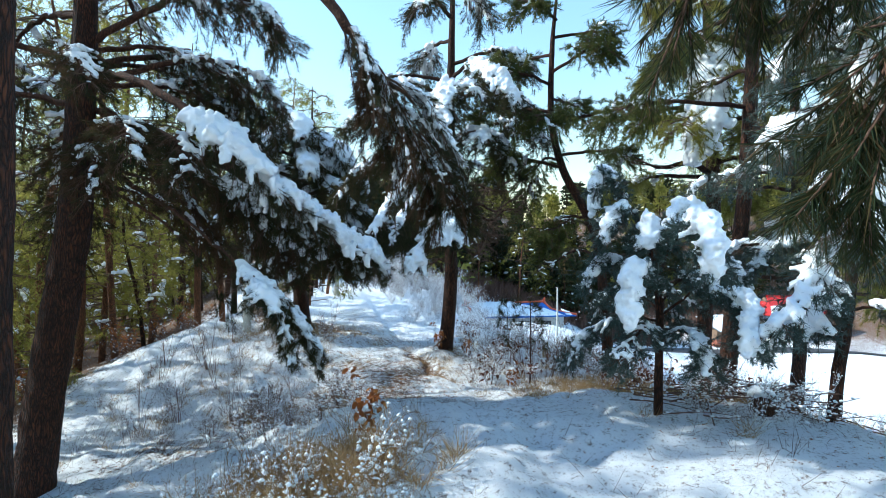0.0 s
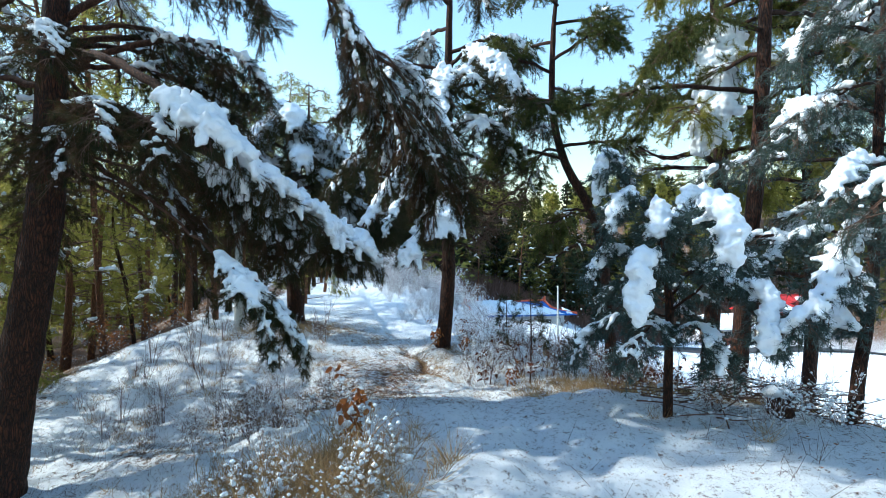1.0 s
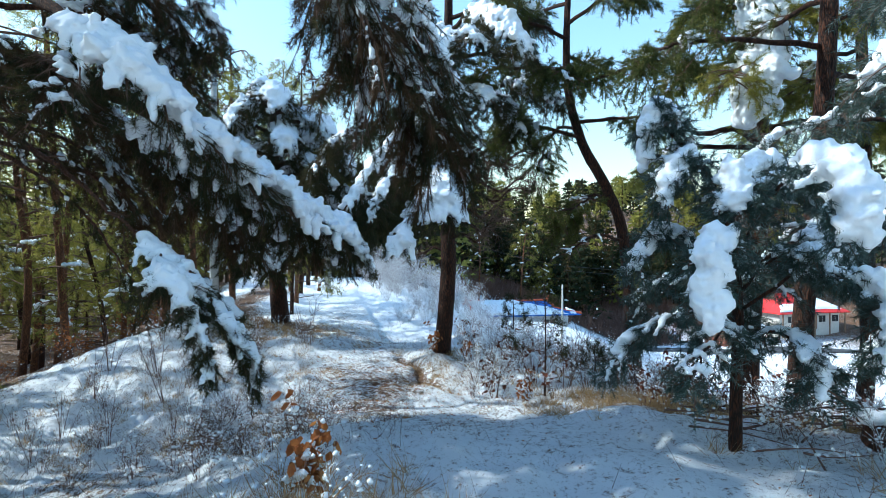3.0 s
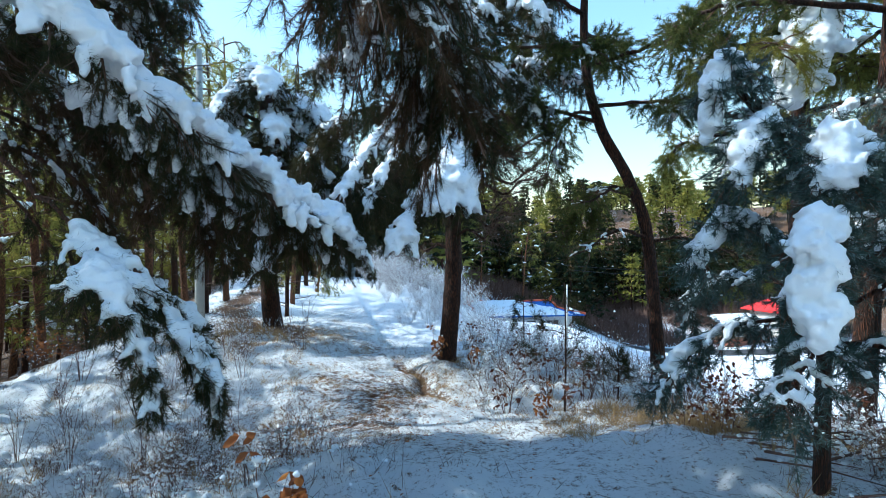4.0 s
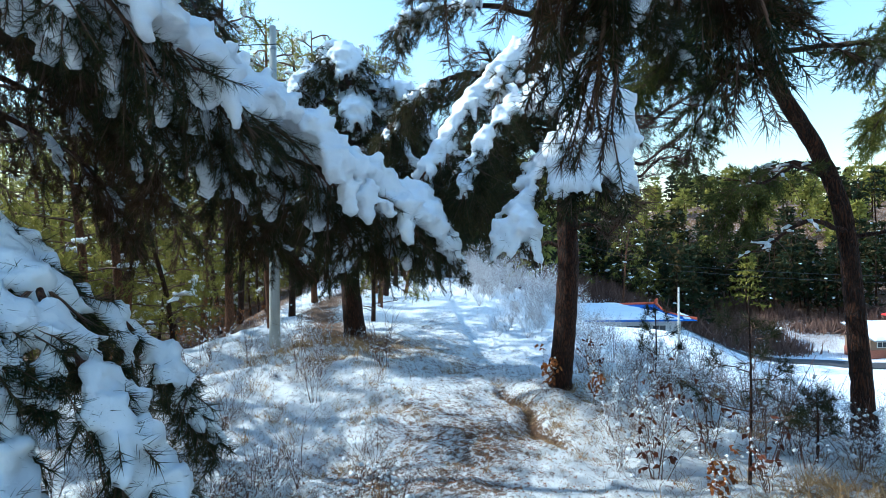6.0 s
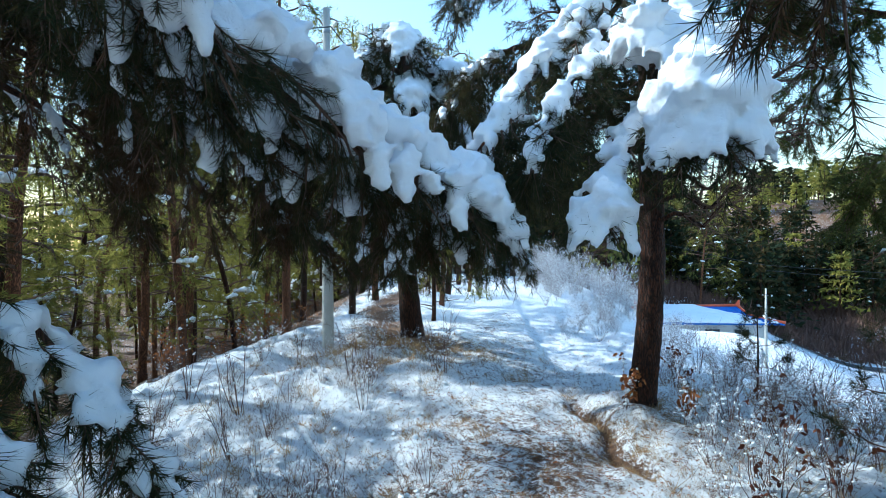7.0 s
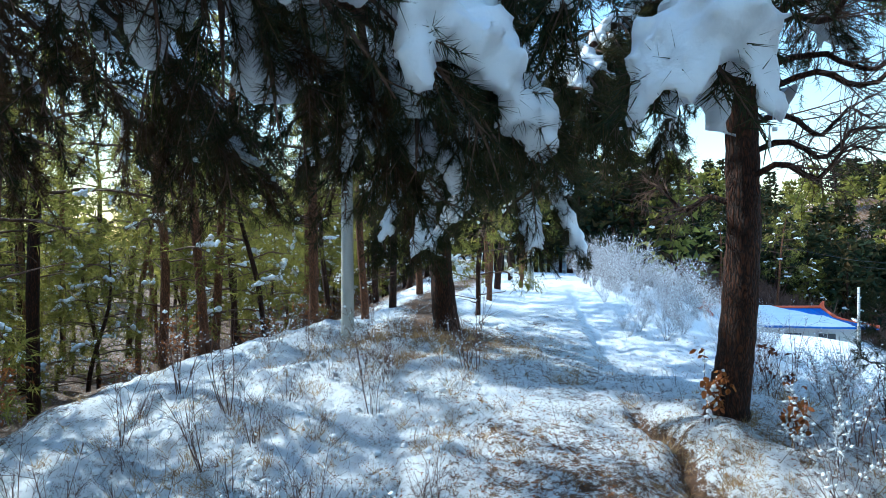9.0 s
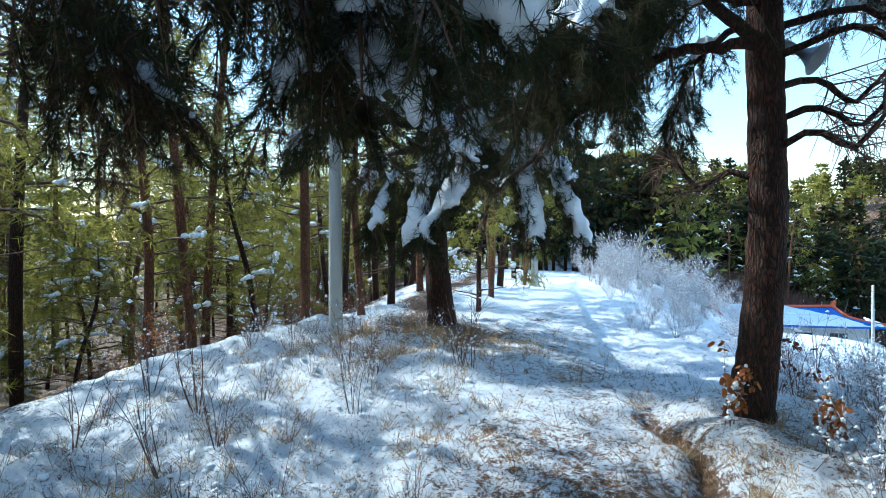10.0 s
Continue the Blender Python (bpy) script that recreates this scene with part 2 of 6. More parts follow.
class Pine:
    """A pine under construction: trunk, limbs, twigs, needles and the snow that lies on it."""

    def __init__(self, seed, fine=True):
        self.fine = fine
        self.rng = np.random.default_rng(seed)
        self.trunk, self.limbs, self.twigs, self.needles, self.old = Soup(), [], Soup(), Soup(), Soup()
        self.snow_c, self.snow_r, self.tuft = [], [], []

    def bole(self, pts, radii, sides=16, n=40):
        p = spline(pts, n)
        tube(self.trunk, p, radii, sides, 0.035, self.rng)
        return p

    def snow(self, c, r):
        self.snow_c.append(np.asarray(c, float))
        self.snow_r.append(r)

    def tongue(self, pts, r):
        """A sagging tongue of snow along pts, fattest in its middle."""
        g = self.rng
        length = np.linalg.norm(np.diff(np.asarray(pts, float), axis=0), axis=1).sum()
        p = spline(pts, max(4, int(length / (0.35 * r))))
        for i, c in enumerate(p):
            fat = r * (0.45 + 0.75 * math.sin(math.pi * (0.1 + 0.75 * i / len(p))))
            for _ in range(4):
                self.snow(c + unit(g.normal(size=3)) * fat * (0.4 + 0.45 * g.random()), fat * (0.34 + 0.4 * g.random()))

    def bough(self, pts, r0, r1=0.006, start=0.25, sides=12, reach=0.6, droop=0.5, twigs=5, twig=0.22, snow=1.0, ridge=0.0,
              lump=0.06, hang=0.35, ndl=1.0, own=True, blanket=0.0, far_snow=0.6, old=0.0):
        """A limb along pts with drooping side branches, needle tufts and snow: ridge is the radius of the snow along its top,
        blanket the half width of that snow, lump the radius of the snow on the side branches, far_snow how far out it lies."""
        g = self.rng
        droop, hang = droop * 0.62, hang * 0.5
        length = np.linalg.norm(np.diff(np.asarray(pts, float), axis=0), axis=1).sum()
        m = max(8, int(length * 9))
        p = spline(pts, m)
        p[1:-1] += g.normal(scale=0.012, size=(m - 2, 3))
        s = Soup() if own else self.twigs
        tube(s, p, (r0, r0 * 0.65 + r1 * 0.35, r1), (8 if own else 5) if self.fine else 4, 0.05, g)
        if own:
            self.limbs.append(s)
        tan = unit(np.gradient(p, axis=0))
        if ridge:
            wave = g.random(64)
            for u in np.arange(start, 1.0, 0.5 * ridge / max(length, 0.5)):
                i = int(u * (m - 1))
                out = unit(np.cross(tan[i], (0, 0, 1.0)))
                fat = (0.65 + 0.7 * wave[int(u * length * 4) % 64]) * (1 - 0.4 * u ** 5)
                for _ in range(1 + int(blanket / ridge * 1.6)):
                    w = 2 * g.random() - 1 if blanket else 0.3 * g.normal()
                    r = ridge * fat * (0.8 + 0.4 * g.random()) * (1 - 0.4 * abs(w))
                    self.snow(p[i] + out * w * max(blanket, ridge) * fat + (0, 0, r * 0.8 - 0.55 * w * w * blanket), r)
                if blanket and g.random() < 0.45:
                    # a finger of snow that sags over the edge
                    w = 1 if g.random() < 0.5 else -1
                    c = p[i] + out * w * blanket * fat * 0.95 + (0, 0, -0.5 * blanket)
                    for f in range(2 + int(g.random() * 3.2)):
                        self.snow(c + out * w * 0.012 * f + (0, 0, -0.05 * f), ridge * (0.5 - 0.05 * f))
        for k in range(sides):
            u = start + (1 - start) * (k + g.random()) / sides
            i = min(int(u * (m - 1)), m - 1)
            t = tan[i]
            out = unit(np.cross(t, (0, 0, 1.0))) * (1 if k % 2 else -1)
            d = unit(t * (0.35 + 0.5 * g.random()) + out * (0.6 + 0.5 * g.random()) + np.array([0, 0, 0.25 * g.normal() if not blanket else -0.15 + 0.1 * g.normal()]))
            ln = reach * (1 - 0.45 * u) * (0.6 + 0.7 * g.random())
            w = np.linspace(0, 1, 7 if self.fine else 3)[:, None]
            q = p[i] + d * w * ln + np.array([0, 0, -1.0]) * droop * ln * w ** 2
            tube(self.twigs, q, (max(r1, r0 * 0.25), 0.003), 4 if self.fine else 3)
            loaded = g.random() < snow
            if loaded:
                for a in np.linspace(0.1, far_snow, max(2, int(far_snow * ln / (lump * 0.9)))):
                    r = lump * (0.65 + 0.7 * g.random()) * (1.15 - 0.4 * a)
                    c = p[i] + d * a * ln + np.array([0, 0, -droop * ln * a * a + r * 0.6])
                    self.snow(c, r)
            for j in range(twigs):
                a = 0.15 + 0.85 * (j + g.random()) / twigs
                b = p[i] + d * a * ln + np.array([0, 0, -droop * ln * a * a])
                td = unit(d * 0.7 + unit(g.normal(size=3)) * 0.7 + np.array([0, 0, -hang]))
                if blanket or hang > 0.45:
                    td[2] = min(td[2], -0.05)
                tl = twig * (0.6 + 0.8 * g.random())
                e = b + td * tl + np.array([0, 0, -0.25 * tl])
                if self.fine:
                    tube(self.twigs, np.stack([b, e]), (0.004, 0.002), 3)
                self.tuft.append(np.concatenate([b, e, [ndl, g.random() < old]]))
                if loaded and a < far_snow and g.random() < 0.5:
                    for f in (0.3, 0.7):
                        r = lump * (0.45 + 0.4 * g.random())
                        self.snow(b + (e - b) * f + (0, 0, r * 0.8), r)
        # tufts on the leader's tip
        for j in range(0 if blanket else 6):
            b = p[-1 - (j % 3)]
            self.tuft.append(np.concatenate([b, b + tan[-1] * 0.12 + g.normal(scale=0.04, size=3), [ndl, 0]]))

    def grow_needles(self, each=40, length=0.10, width=0.0035, droop=0.35):
        if not self.tuft:
            return
        g = self.rng
        every = np.array(self.tuft)
        for soup, T in ((self.needles, every[every[:, 7] < 0.5]), (self.old, every[every[:, 7] > 0.5])):
            idx = np.repeat(np.arange(len(T)), (each * T[:, 6]).astype(int))
            if not len(idx):
                continue
            a, b = T[idx, :3], T[idx, 3:6]
            u = 0.35 + 0.7 * g.random(len(idx))[:, None]
            way = unit(unit(b - a) * 0.55 + unit(g.normal(size=a.shape)) * 0.85 + np.array([0, 0, -droop * 0.6]))
            blades(soup, a + (b - a) * u, way, length * (0.7 + 0.6 * g.random(len(idx))), width, g)

    def place(self, name, base, label, bark=BARK, needle=NEEDLE, voxel=0.03, group="", remesh=True, limb_bark=None, category="pine tree"):
        ob = thing(name, *base, label, category, group)
        off = np.array(base, float)

        def put(nm, soup, mat, lab=""):
            if not soup.v:
                return None
            soup.v = [v - off for v in soup.v]
            return part(nm, soup, mat, ob, lab)

        put("trunk", self.trunk, bark)
        for s in self.limbs:
            put("limb", s, limb_bark or bark)
        for o in (put("twigwork", self.twigs, TWIG), put("crown", self.needles, needle), put("old_foliage", self.old, NEEDLE_DULL, "dull brown older needles")):
            if o:
                tagged(o, kind="stuff")
        if self.snow_c:
            s = Soup()
            lumps(s, self.snow_c, self.snow_r, self.rng, 0.85, ICO1)
            if remesh:
                # small clods all over the larger heaps
                c, r = np.array(self.snow_c), np.array(self.snow_r)
                k = np.repeat(np.flatnonzero(r > 0.045), 6)
                d = unit(self.rng.normal(size=(len(k), 3)) + (0, 0, 0.25))
                lumps(s, c[k] + d * r[k, None] * 1.02, r[k] * (0.2 + 0.24 * self.rng.random(len(k))), self.rng, 0.9, ICO1)
            sn = put("snow_load", s, SNOW, "thick white snow lying on the boughs")
            tagged(sn, kind="stuff")
            if remesh:
                md = sn.modifiers.new("merge", "REMESH")
                md.mode, md.voxel_size, md.use_smooth_shade = "VOXEL", voxel, True
                sm = sn.modifiers.new("soften", "SMOOTH")
                sm.iterations, sm.factor = 1, 0.4
                dp = sn.modifiers.new("uneven", "DISPLACE")
                dp.texture, dp.strength, dp.mid_level = UNEVEN, 0.06, 0.5
                fin = sn.modifiers.new("settle", "SMOOTH")
                fin.iterations, fin.factor = 1, 0.25
        return ob


# ---- value noise on the plan ----
def grid_noise(x, y, scale, seed):
    r = np.random.default_rng(seed)
    tab = r.random((256, 256))
    x, y = x / scale, y / scale
    i, j = np.floor(x).astype(int), np.floor(y).astype(int)
    f, h = x - i, y - j
    f, h = f * f * (3 - 2 * f), h * h * (3 - 2 * h)
    a, b = tab[i % 256, j % 256], tab[(i + 1) % 256, j % 256]
    c, d = tab[i % 256, (j + 1) % 256], tab[(i + 1) % 256, (j + 1) % 256]
    return (a * (1 - f) + b * f) * (1 - h) + (c * (1 - f) + d * f) * h - 0.5


def rough_noise(x, y, scale, seed, octaves=4):
    return sum(grid_noise(x, y, scale / 2 ** k, seed + k) / 2 ** k for k in range(octaves))


def step(a, b, x):
    u = np.clip((x - a) / (b - a), 0, 1)
    return u * u * (3 - 2 * u)


def hump(x, y, cx, cy, rx, ry):
    return np.exp(-((x - cx) / rx) ** 2 - ((y - cy) / ry) ** 2)


def path_x(y):
    """The middle of the trail."""
    return np.where(y < 13, -1.5 + 0.11 * np.clip(13 - y, 0, 20) ** 1.85, -1.5 - 0.2 * (y - 13))


def land(x, y):
    """The large shape of the ground."""
    z = -0.30 + 0 * x
    z = z + 0.75 * step(11.0, 6.0, y) * step(-3.5, -0.5, x)
    z = z - 0.45 * hump(x, y, -5.5, 9.0, 3.0, 3.0) - 0.35 * hump(x, y, -5.9, 6.9, 1.6, 1.4)
    z = z + 0.62 * hump(x, y, -5.0, 15.5, 3.2, 3.2)
    z = z + 0.27 * hump(x, y, 0.6, 13.8, 1.5, 1.4)
    z = z + 0.1 * step(16, 30, y)
    edge_l = np.where(y < 20, -6.6 - 0.12 * (y - 12), -7.5 - 0.3 * (y - 20))
    z = z - 3.2 * step(0, 9, edge_l - x)
    edge_r = np.where(y < 13, 3.8 + 0.22 * (13 - y), np.clip(3.8 - 0.3 * (y - 13), -1.2, 9))
    drop = x - edge_r
    z = z - 2.4 * step(-1.5, 6, drop) - 7.6 * step(3, 28, drop)
    # hills: ahead and to the right behind the valley, and the slope of the wood on the left
    far = np.hypot(x - 5, y) - 80
    z = z + 24 * step(0, 100, far) * step(-0.6, 0.5, np.arctan2(x, np.abs(y) + 1e-6) + 0.15 * (y > 0)) * (y > -40)
    z = z + 3.0 * step(48, 110, y) * step(6, -6, x)
    z = z - 2.0 * hump(x, y, 4.5, 38, 6, 7) - 3.6 * hump(x, y, 7.0, 57, 9, 7.5) + 1.2 * hump(x, y, 9.5, 46, 5, 3.5)
    return z


def ground_z(x, y):
    x, y = np.asarray(x, float), np.asarray(y, float)
    near = step(40, 25, np.hypot(x, y - 10))
    on_path = np.exp(-((x - path_x(y)) / 1.0) ** 2)
    z = land(x, y)
    z = z + near * (0.22 * rough_noise(x, y, 2.6, 3, 3) * (1 - 0.75 * on_path) + 0.17 * rough_noise(x, y, 0.5, 9, 3) * (1 - 0.55 * on_path) + 0.045 * rough_noise(x, y, 0.26, 41, 2))
    z = z + (1 - near) * 1.2 * rough_noise(x, y, 14, 5, 3)
    # the low ledge along the trail's far right side
    z = z - 0.24 * step(0.55, 0.95, x - path_x(y)) * step(14.5, 17.5, y) * step(42, 30, y)
    # the washed-out rut beside the trail
    lx = -0.75 + 0.36 * (13.6 - y) + 0.05 * np.sin(5 * y)
    z = z - 0.18 * np.exp(-((x - lx) / 0.15) ** 2) * step(11.2, 12.0, y) * step(14.2, 13.4, y)
    return z


def spaced(lo, a, b, hi, fine, grow):
    mid = list(np.arange(a, b, fine))
    s, up = fine, []
    x = mid[-1]
    while x < hi:
        s *= grow
        x += s
        up.append(x)
    s, dn = fine, []
    x = a
    while x > lo:
        s *= grow
        x -= s
        dn.append(x)
    return np.array(dn[::-1] + mid + up)


def build_ground():
    gx = spaced(-900, -9.5, 8.0, 900, 0.066, 1.085)
    gy = spaced(-400, 1.5, 21.0, 1300, 0.066, 1.085)
    X, Y = np.meshgrid(gx, gy, indexing="ij")
    Z = ground_z(X, Y)
    nx, ny = X.shape
    s = Soup()
    i, j = np.meshgrid(np.arange(nx - 1), np.arange(ny - 1), indexing="ij")
    q = np.stack([i * ny + j, (i + 1) * ny + j, (i + 1) * ny + j + 1, i * ny + j + 1], -1).reshape(-1, 4)
    s.add(np.stack([X, Y, Z], -1).reshape(-1, 3), None, q)
    me = s.mesh("ground")
    bare = 0.10 + 0.06 * step(18, 14, np.abs(Y - 11) + np.abs(X + 1))
    px = path_x(Y)
    bare += 0.14 * np.exp(-((X - px) / 1.1) ** 2) * step(30, 20, Y) * step(6, 9, Y)
    # leaf litter shows through on the worn crossing, round the old pine and on the shaded lane under the row of trunks
    bare += 0.10 * hump(X, Y, -1.3, 11.6, 1.3, 1.1)
    bare += 0.08 * hump(X, Y, -2.6, 9.8, 1.5, 1.5)
    bare += 0.26 * hump(X, Y, -2.1, 10.6, 0.7, 0.4) + 0.28 * hump(X, Y, -3.2, 9.8, 0.7, 0.4)
    bare += 0.26 * hump(X, Y, -0.95, 10.3, 0.4, 0.3) + 0.14 * hump(X, Y, -1.4, 11.9, 0.8, 0.35) + 0.25 * hump(X, Y, -0.8, 11.3, 0.45, 0.3)
    bare += 0.40 * hump(X, Y, -1.3, 4.9, 1.0, 0.8) + 0.25 * hump(X, Y, -4.2, 8.3, 0.9, 0.5)
    bare += 0.30 * hump(X, Y, 3.6, 10.4, 1.0, 0.5) + 0.13 * hump(X, Y, -0.1, 12.3, 0.6, 0.7)
    bare += 0.30 * hump(X, Y, -4.2, 15.9, 1.1, 1.0)
    bare += 0.80 * np.exp(-((X - (px - 2.1 - 0.3 * np.clip(Y - 16, 0, 8))) / 0.9) ** 2) * step(14.8, 16.4, Y) * step(60, 35, Y)
    bare += 0.28 * hump(X, Y, 3.0, 9.7, 1.8, 0.6)
    bare += 0.22 * hump(X, Y, 4.6, 7.4, 1.5, 1.0)
    bare += 0.16 * hump(X, Y, 0.5, 13.0, 0.9, 0.9)
    edge_l = np.where(Y < 20, -6.6 - 0.12 * (Y - 12), -7.5 - 0.3 * (Y - 20))
    bare += 0.78 * step(0.5, 2.4, edge_l - X) * step(110, 70, edge_l - X)
    bare += 0.35 * step(72, 84, np.hypot(X - 5, Y)) + 0.4 * step(86, 94, np.hypot(X - 5, Y))
    lx = -0.75 + 0.36 * (13.6 - Y) + 0.05 * np.sin(5 * Y)
    bare += 0.70 * np.exp(-((X - lx) / 0.11) ** 2) * step(11.4, 12.0, Y) * step(14.2, 13.4, Y)
    bare += 0.30 * rough_noise(X, Y, 0.7, 31, 3) * step(0.16, 0.3, bare)
    at = me.attributes.new("bare", "FLOAT", "POINT")
    at.data.foreach_set("value", bare.ravel().astype(np.float32))
    ob = part("ground", me, GROUND, None)
    tagged(ob, "snow-covered woodland ground with trodden trail and leaf litter", "ground", kind="structure")


build_ground()


def gz(x, y):
    return float(ground_z(x, y))


# ---- the near pines ----
def left_pine():
    """The big pine at the left, whose loaded limbs reach over the trail."""
    p = Pine(11)
    p.bole([(-5.72, 7.5, -1.4), (-5.62, 7.5, -0.6), (-5.38, 7.5, 1.0), (-5.08, 7.5, 2.8), (-5.0, 7.5, 4.0), (-4.93, 7.5, 5.4), (-4.9, 7.6, 8.5), (-5.0, 7.7, 11.0)],
           (0.30, 0.25, 0.225, 0.2, 0.17, 0.10, 0.04), 20, 60)
    # the long loaded limb whose tip hangs over the trail
    p.bough([(-4.95, 7.5, 4.05), (-3.9, 7.25, 4.0), (-2.95, 7.1, 3.6), (-2.25, 7.4, 3.15), (-1.85, 8.4, 2.72), (-1.38, 9.1, 2.44), (-1.13, 9.36, 2.26)],
            0.085, 0.01, 0.47, 46, 0.58, 1.0, 9, 0.17, 0.5, 0.145, 0.06, 0.9, 0.7, blanket=0.42, far_snow=0.5)
    p.bough([(-2.7, 7.15, 3.45), (-2.6, 7.6, 3.2), (-2.45, 8.0, 2.95), (-2.2, 8.5, 2.75)], 0.03, 0.006, 0.1, 22, 0.4, 1.0, 9, 0.17, 0.5, 0.11, 0.05, 0.9, 0.8, blanket=0.28, far_snow=0.5)
    p.bough([(-4.9, 7.5, 4.9), (-3.7, 6.8, 4.5), (-2.7, 6.55, 3.8), (-2.08, 6.75, 3.25), (-1.9, 7.6, 2.9)],
            0.06, 0.01, 0.42, 28, 0.5, 1.0, 9, 0.18, 0.6, 0.11, 0.05, 1.0, 0.7, blanket=0.24, far_snow=0.6)
    # the thin low bough with the drooping end
    p.bough([(-5.0, 7.5, 3.6), (-4.3, 7.25, 3.4), (-3.5, 7.0, 2.96), (-2.5, 6.7, 2.25)], 0.04, 0.012, 0.2, 5, 0.2, 0.4, 2, 0.15, 0.0, 0.016, 0.02, 0.3, 0.4)
    p.bough([(-2.6, 6.72, 2.31), (-2.2, 6.6, 2.1), (-1.88, 6.5, 1.82), (-1.62, 6.55, 1.45), (-1.5, 6.6, 1.15)],
            0.016, 0.006, 0.1, 44, 0.30, 0.8, 9, 0.11, 0.9, 0.035, 0.036, 1.0, 0.55, blanket=0.03, far_snow=0.9)
    p.bough([(-2.35, 6.68, 2.18), (-2.15, 6.35, 2.05), (-1.92, 6.15, 1.9), (-1.78, 6.2, 1.5), (-1.74, 6.22, 1.32)], 0.012, 0.005, 0.15, 28, 0.26, 0.8, 9, 0.11, 0.9, 0.035, 0.036, 1.0, 0.55, blanket=0.03, far_snow=0.9)
    p.tongue([(-2.5, 6.66, 2.3), (-2.4, 6.62, 2.2), (-2.34, 6.6, 2.05)], 0.06)
    p.bough([(-5.0, 7.5, 3.35), (-4.2, 7.3, 3.1), (-3.4, 7.3, 2.5), (-2.9, 7.4, 1.7)], 0.025, 0.006, 0.5, 8, 0.35, 0.5, 4, 0.2, 0.2, 0.012, 0.03, 0.6)
    # inner hanging masses behind and under the limb
    p.bough([(-4.9, 7.6, 4.4), (-4.0, 8.4, 3.9), (-3.2, 9.1, 3.2), (-2.75, 9.5, 2.35)], 0.05, 0.008, 0.4, 26, 0.6, 1.2, 9, 0.2, 0.35, 0, 0.045, 1.2, 0.9, far_snow=0.5, old=0.5)
    p.bough([(-2.25, 7.4, 3.15), (-2.5, 8.3, 2.8), (-2.6, 9.1, 2.5), (-2.62, 9.5, 2.15)], 0.03, 0.006, 0.2, 24, 0.45, 1.4, 9, 0.2, 0.35, 0, 0.045, 1.2, 0.9, far_snow=0.5, old=0.5)
    p.bough([(-2.05, 8.0, 2.85), (-2.0, 8.7, 2.6), (-1.85, 9.3, 2.4), (-1.8, 9.6, 2.15)], 0.02, 0.006, 0.3, 24, 0.42, 1.2, 9, 0.2, 0.4, 0, 0.04, 1.0, 0.9, far_snow=0.5, old=0.3)
    for pts in ([(-4.7, 7.5, 4.3), (-4.2, 7.9, 4.2), (-3.6, 8.2, 3.7), (-3.3, 8.4, 3.0)], [(-3.9, 7.25, 4.0), (-3.5, 7.7, 3.7), (-3.1, 8.0, 3.3), (-2.9, 8.2, 2.7)],
                
                [(-4.9, 7.6, 4.6), (-4.6, 8.4, 4.1), (-4.3, 9.0, 3.4), (-4.1, 9.4, 2.6)],
                [(-5.0, 7.6, 3.4), (-4.4, 8.2, 3.25), (-3.9, 8.7, 2.85), (-3.6, 9.0, 2.25)],
                [(-5.0, 7.6, 3.7), (-4.6, 8.8, 3.5), (-4.3, 9.8, 3.0), (-4.1, 10.4, 2.3)]):
        p.bough(pts, 0.03, 0.006, 0.2, 25, 0.56, 1.2, 9, 0.2, 0.3, 0, 0.035, 1.1, 0.8, far_snow=0.7, old=0.7)
    p.bough([(-2.3, 6.65, 2.15), (-2.08, 6.95, 1.85), (-1.9, 7.1, 1.55), (-1.8, 7.2, 1.25)], 0.012, 0.005, 0.1, 16, 0.24, 0.8, 8, 0.11, 0.9, 0.03, 0.034, 1.0, 0.55, blanket=0.03, far_snow=0.9)
    for z, a, ln in ((4.7, 10, 2.6), (5.3, 345, 3.0), (5.9, 25, 2.6), (5.0, 50, 2.4), (6.4, 350, 3.0), (6.2, 325, 2.6)):
        d = np.array([math.cos(radians(a)), math.sin(radians(a)), 0.0])
        b = np.array([-4.93, 7.55, z])
        p.bough([b, b + d * ln * 0.5 + (0, 0, 0.45), b + d * ln * 0.85 + (0, 0, 0.3), b + d * ln + (0, 0, -0.1)], 0.05, 0.008, 0.3, 22, 0.7, 0.8, 8, 0.22, 0.4, 0.05, 0.05, 0.8, 0.9, blanket=0.06, old=0.35)
    p.bough([(-4.9, 7.5, 7.0), (-4.2, 6.9, 7.2), (-3.4, 6.5, 6.4), (-3.0, 6.3, 5.4)], 0.05, 0.008, 0.3, 30, 0.75, 1.0, 9, 0.22, 0.4, 0.04, 0.05, 0.8, old=0.3)
    for pts in ([(-4.95, 7.6, 4.7), (-4.3, 8.2, 4.9), (-3.6, 8.8, 4.7), (-3.1, 9.3, 4.1)], [(-4.95, 7.6, 5.2), (-4.1, 8.0, 5.4), (-3.3, 8.3, 5.1), (-2.8, 8.6, 4.5)],
                [(-5.0, 7.6, 4.2), (-4.8, 8.6, 4.4), (-4.9, 9.6, 4.2), (-5.0, 10.4, 3.6)], [(-5.05, 7.6, 3.9), (-5.6, 8.3, 4.1), (-6.2, 8.9, 3.9), (-6.7, 9.4, 3.3)],
                [(-5.05, 7.6, 4.6), (-5.7, 8.0, 4.9), (-6.5, 8.3, 4.8), (-7.1, 8.6, 4.2)], [(-5.1, 7.6, 3.2), (-5.7, 8.4, 3.3), (-6.3, 9.2, 2.9), (-6.6, 9.6, 2.3)],
                [(-4.95, 7.6, 5.0), (-4.5, 8.6, 5.3), (-4.0, 9.5, 5.1), (-3.6, 10.2, 4.5)]):
        p.bough(pts, 0.04, 0.007, 0.25, 24, 0.65, 0.9, 9, 0.22, 0.4, 0.03, 0.04, 0.8, 0.9, far_snow=0.6, old=0.25)
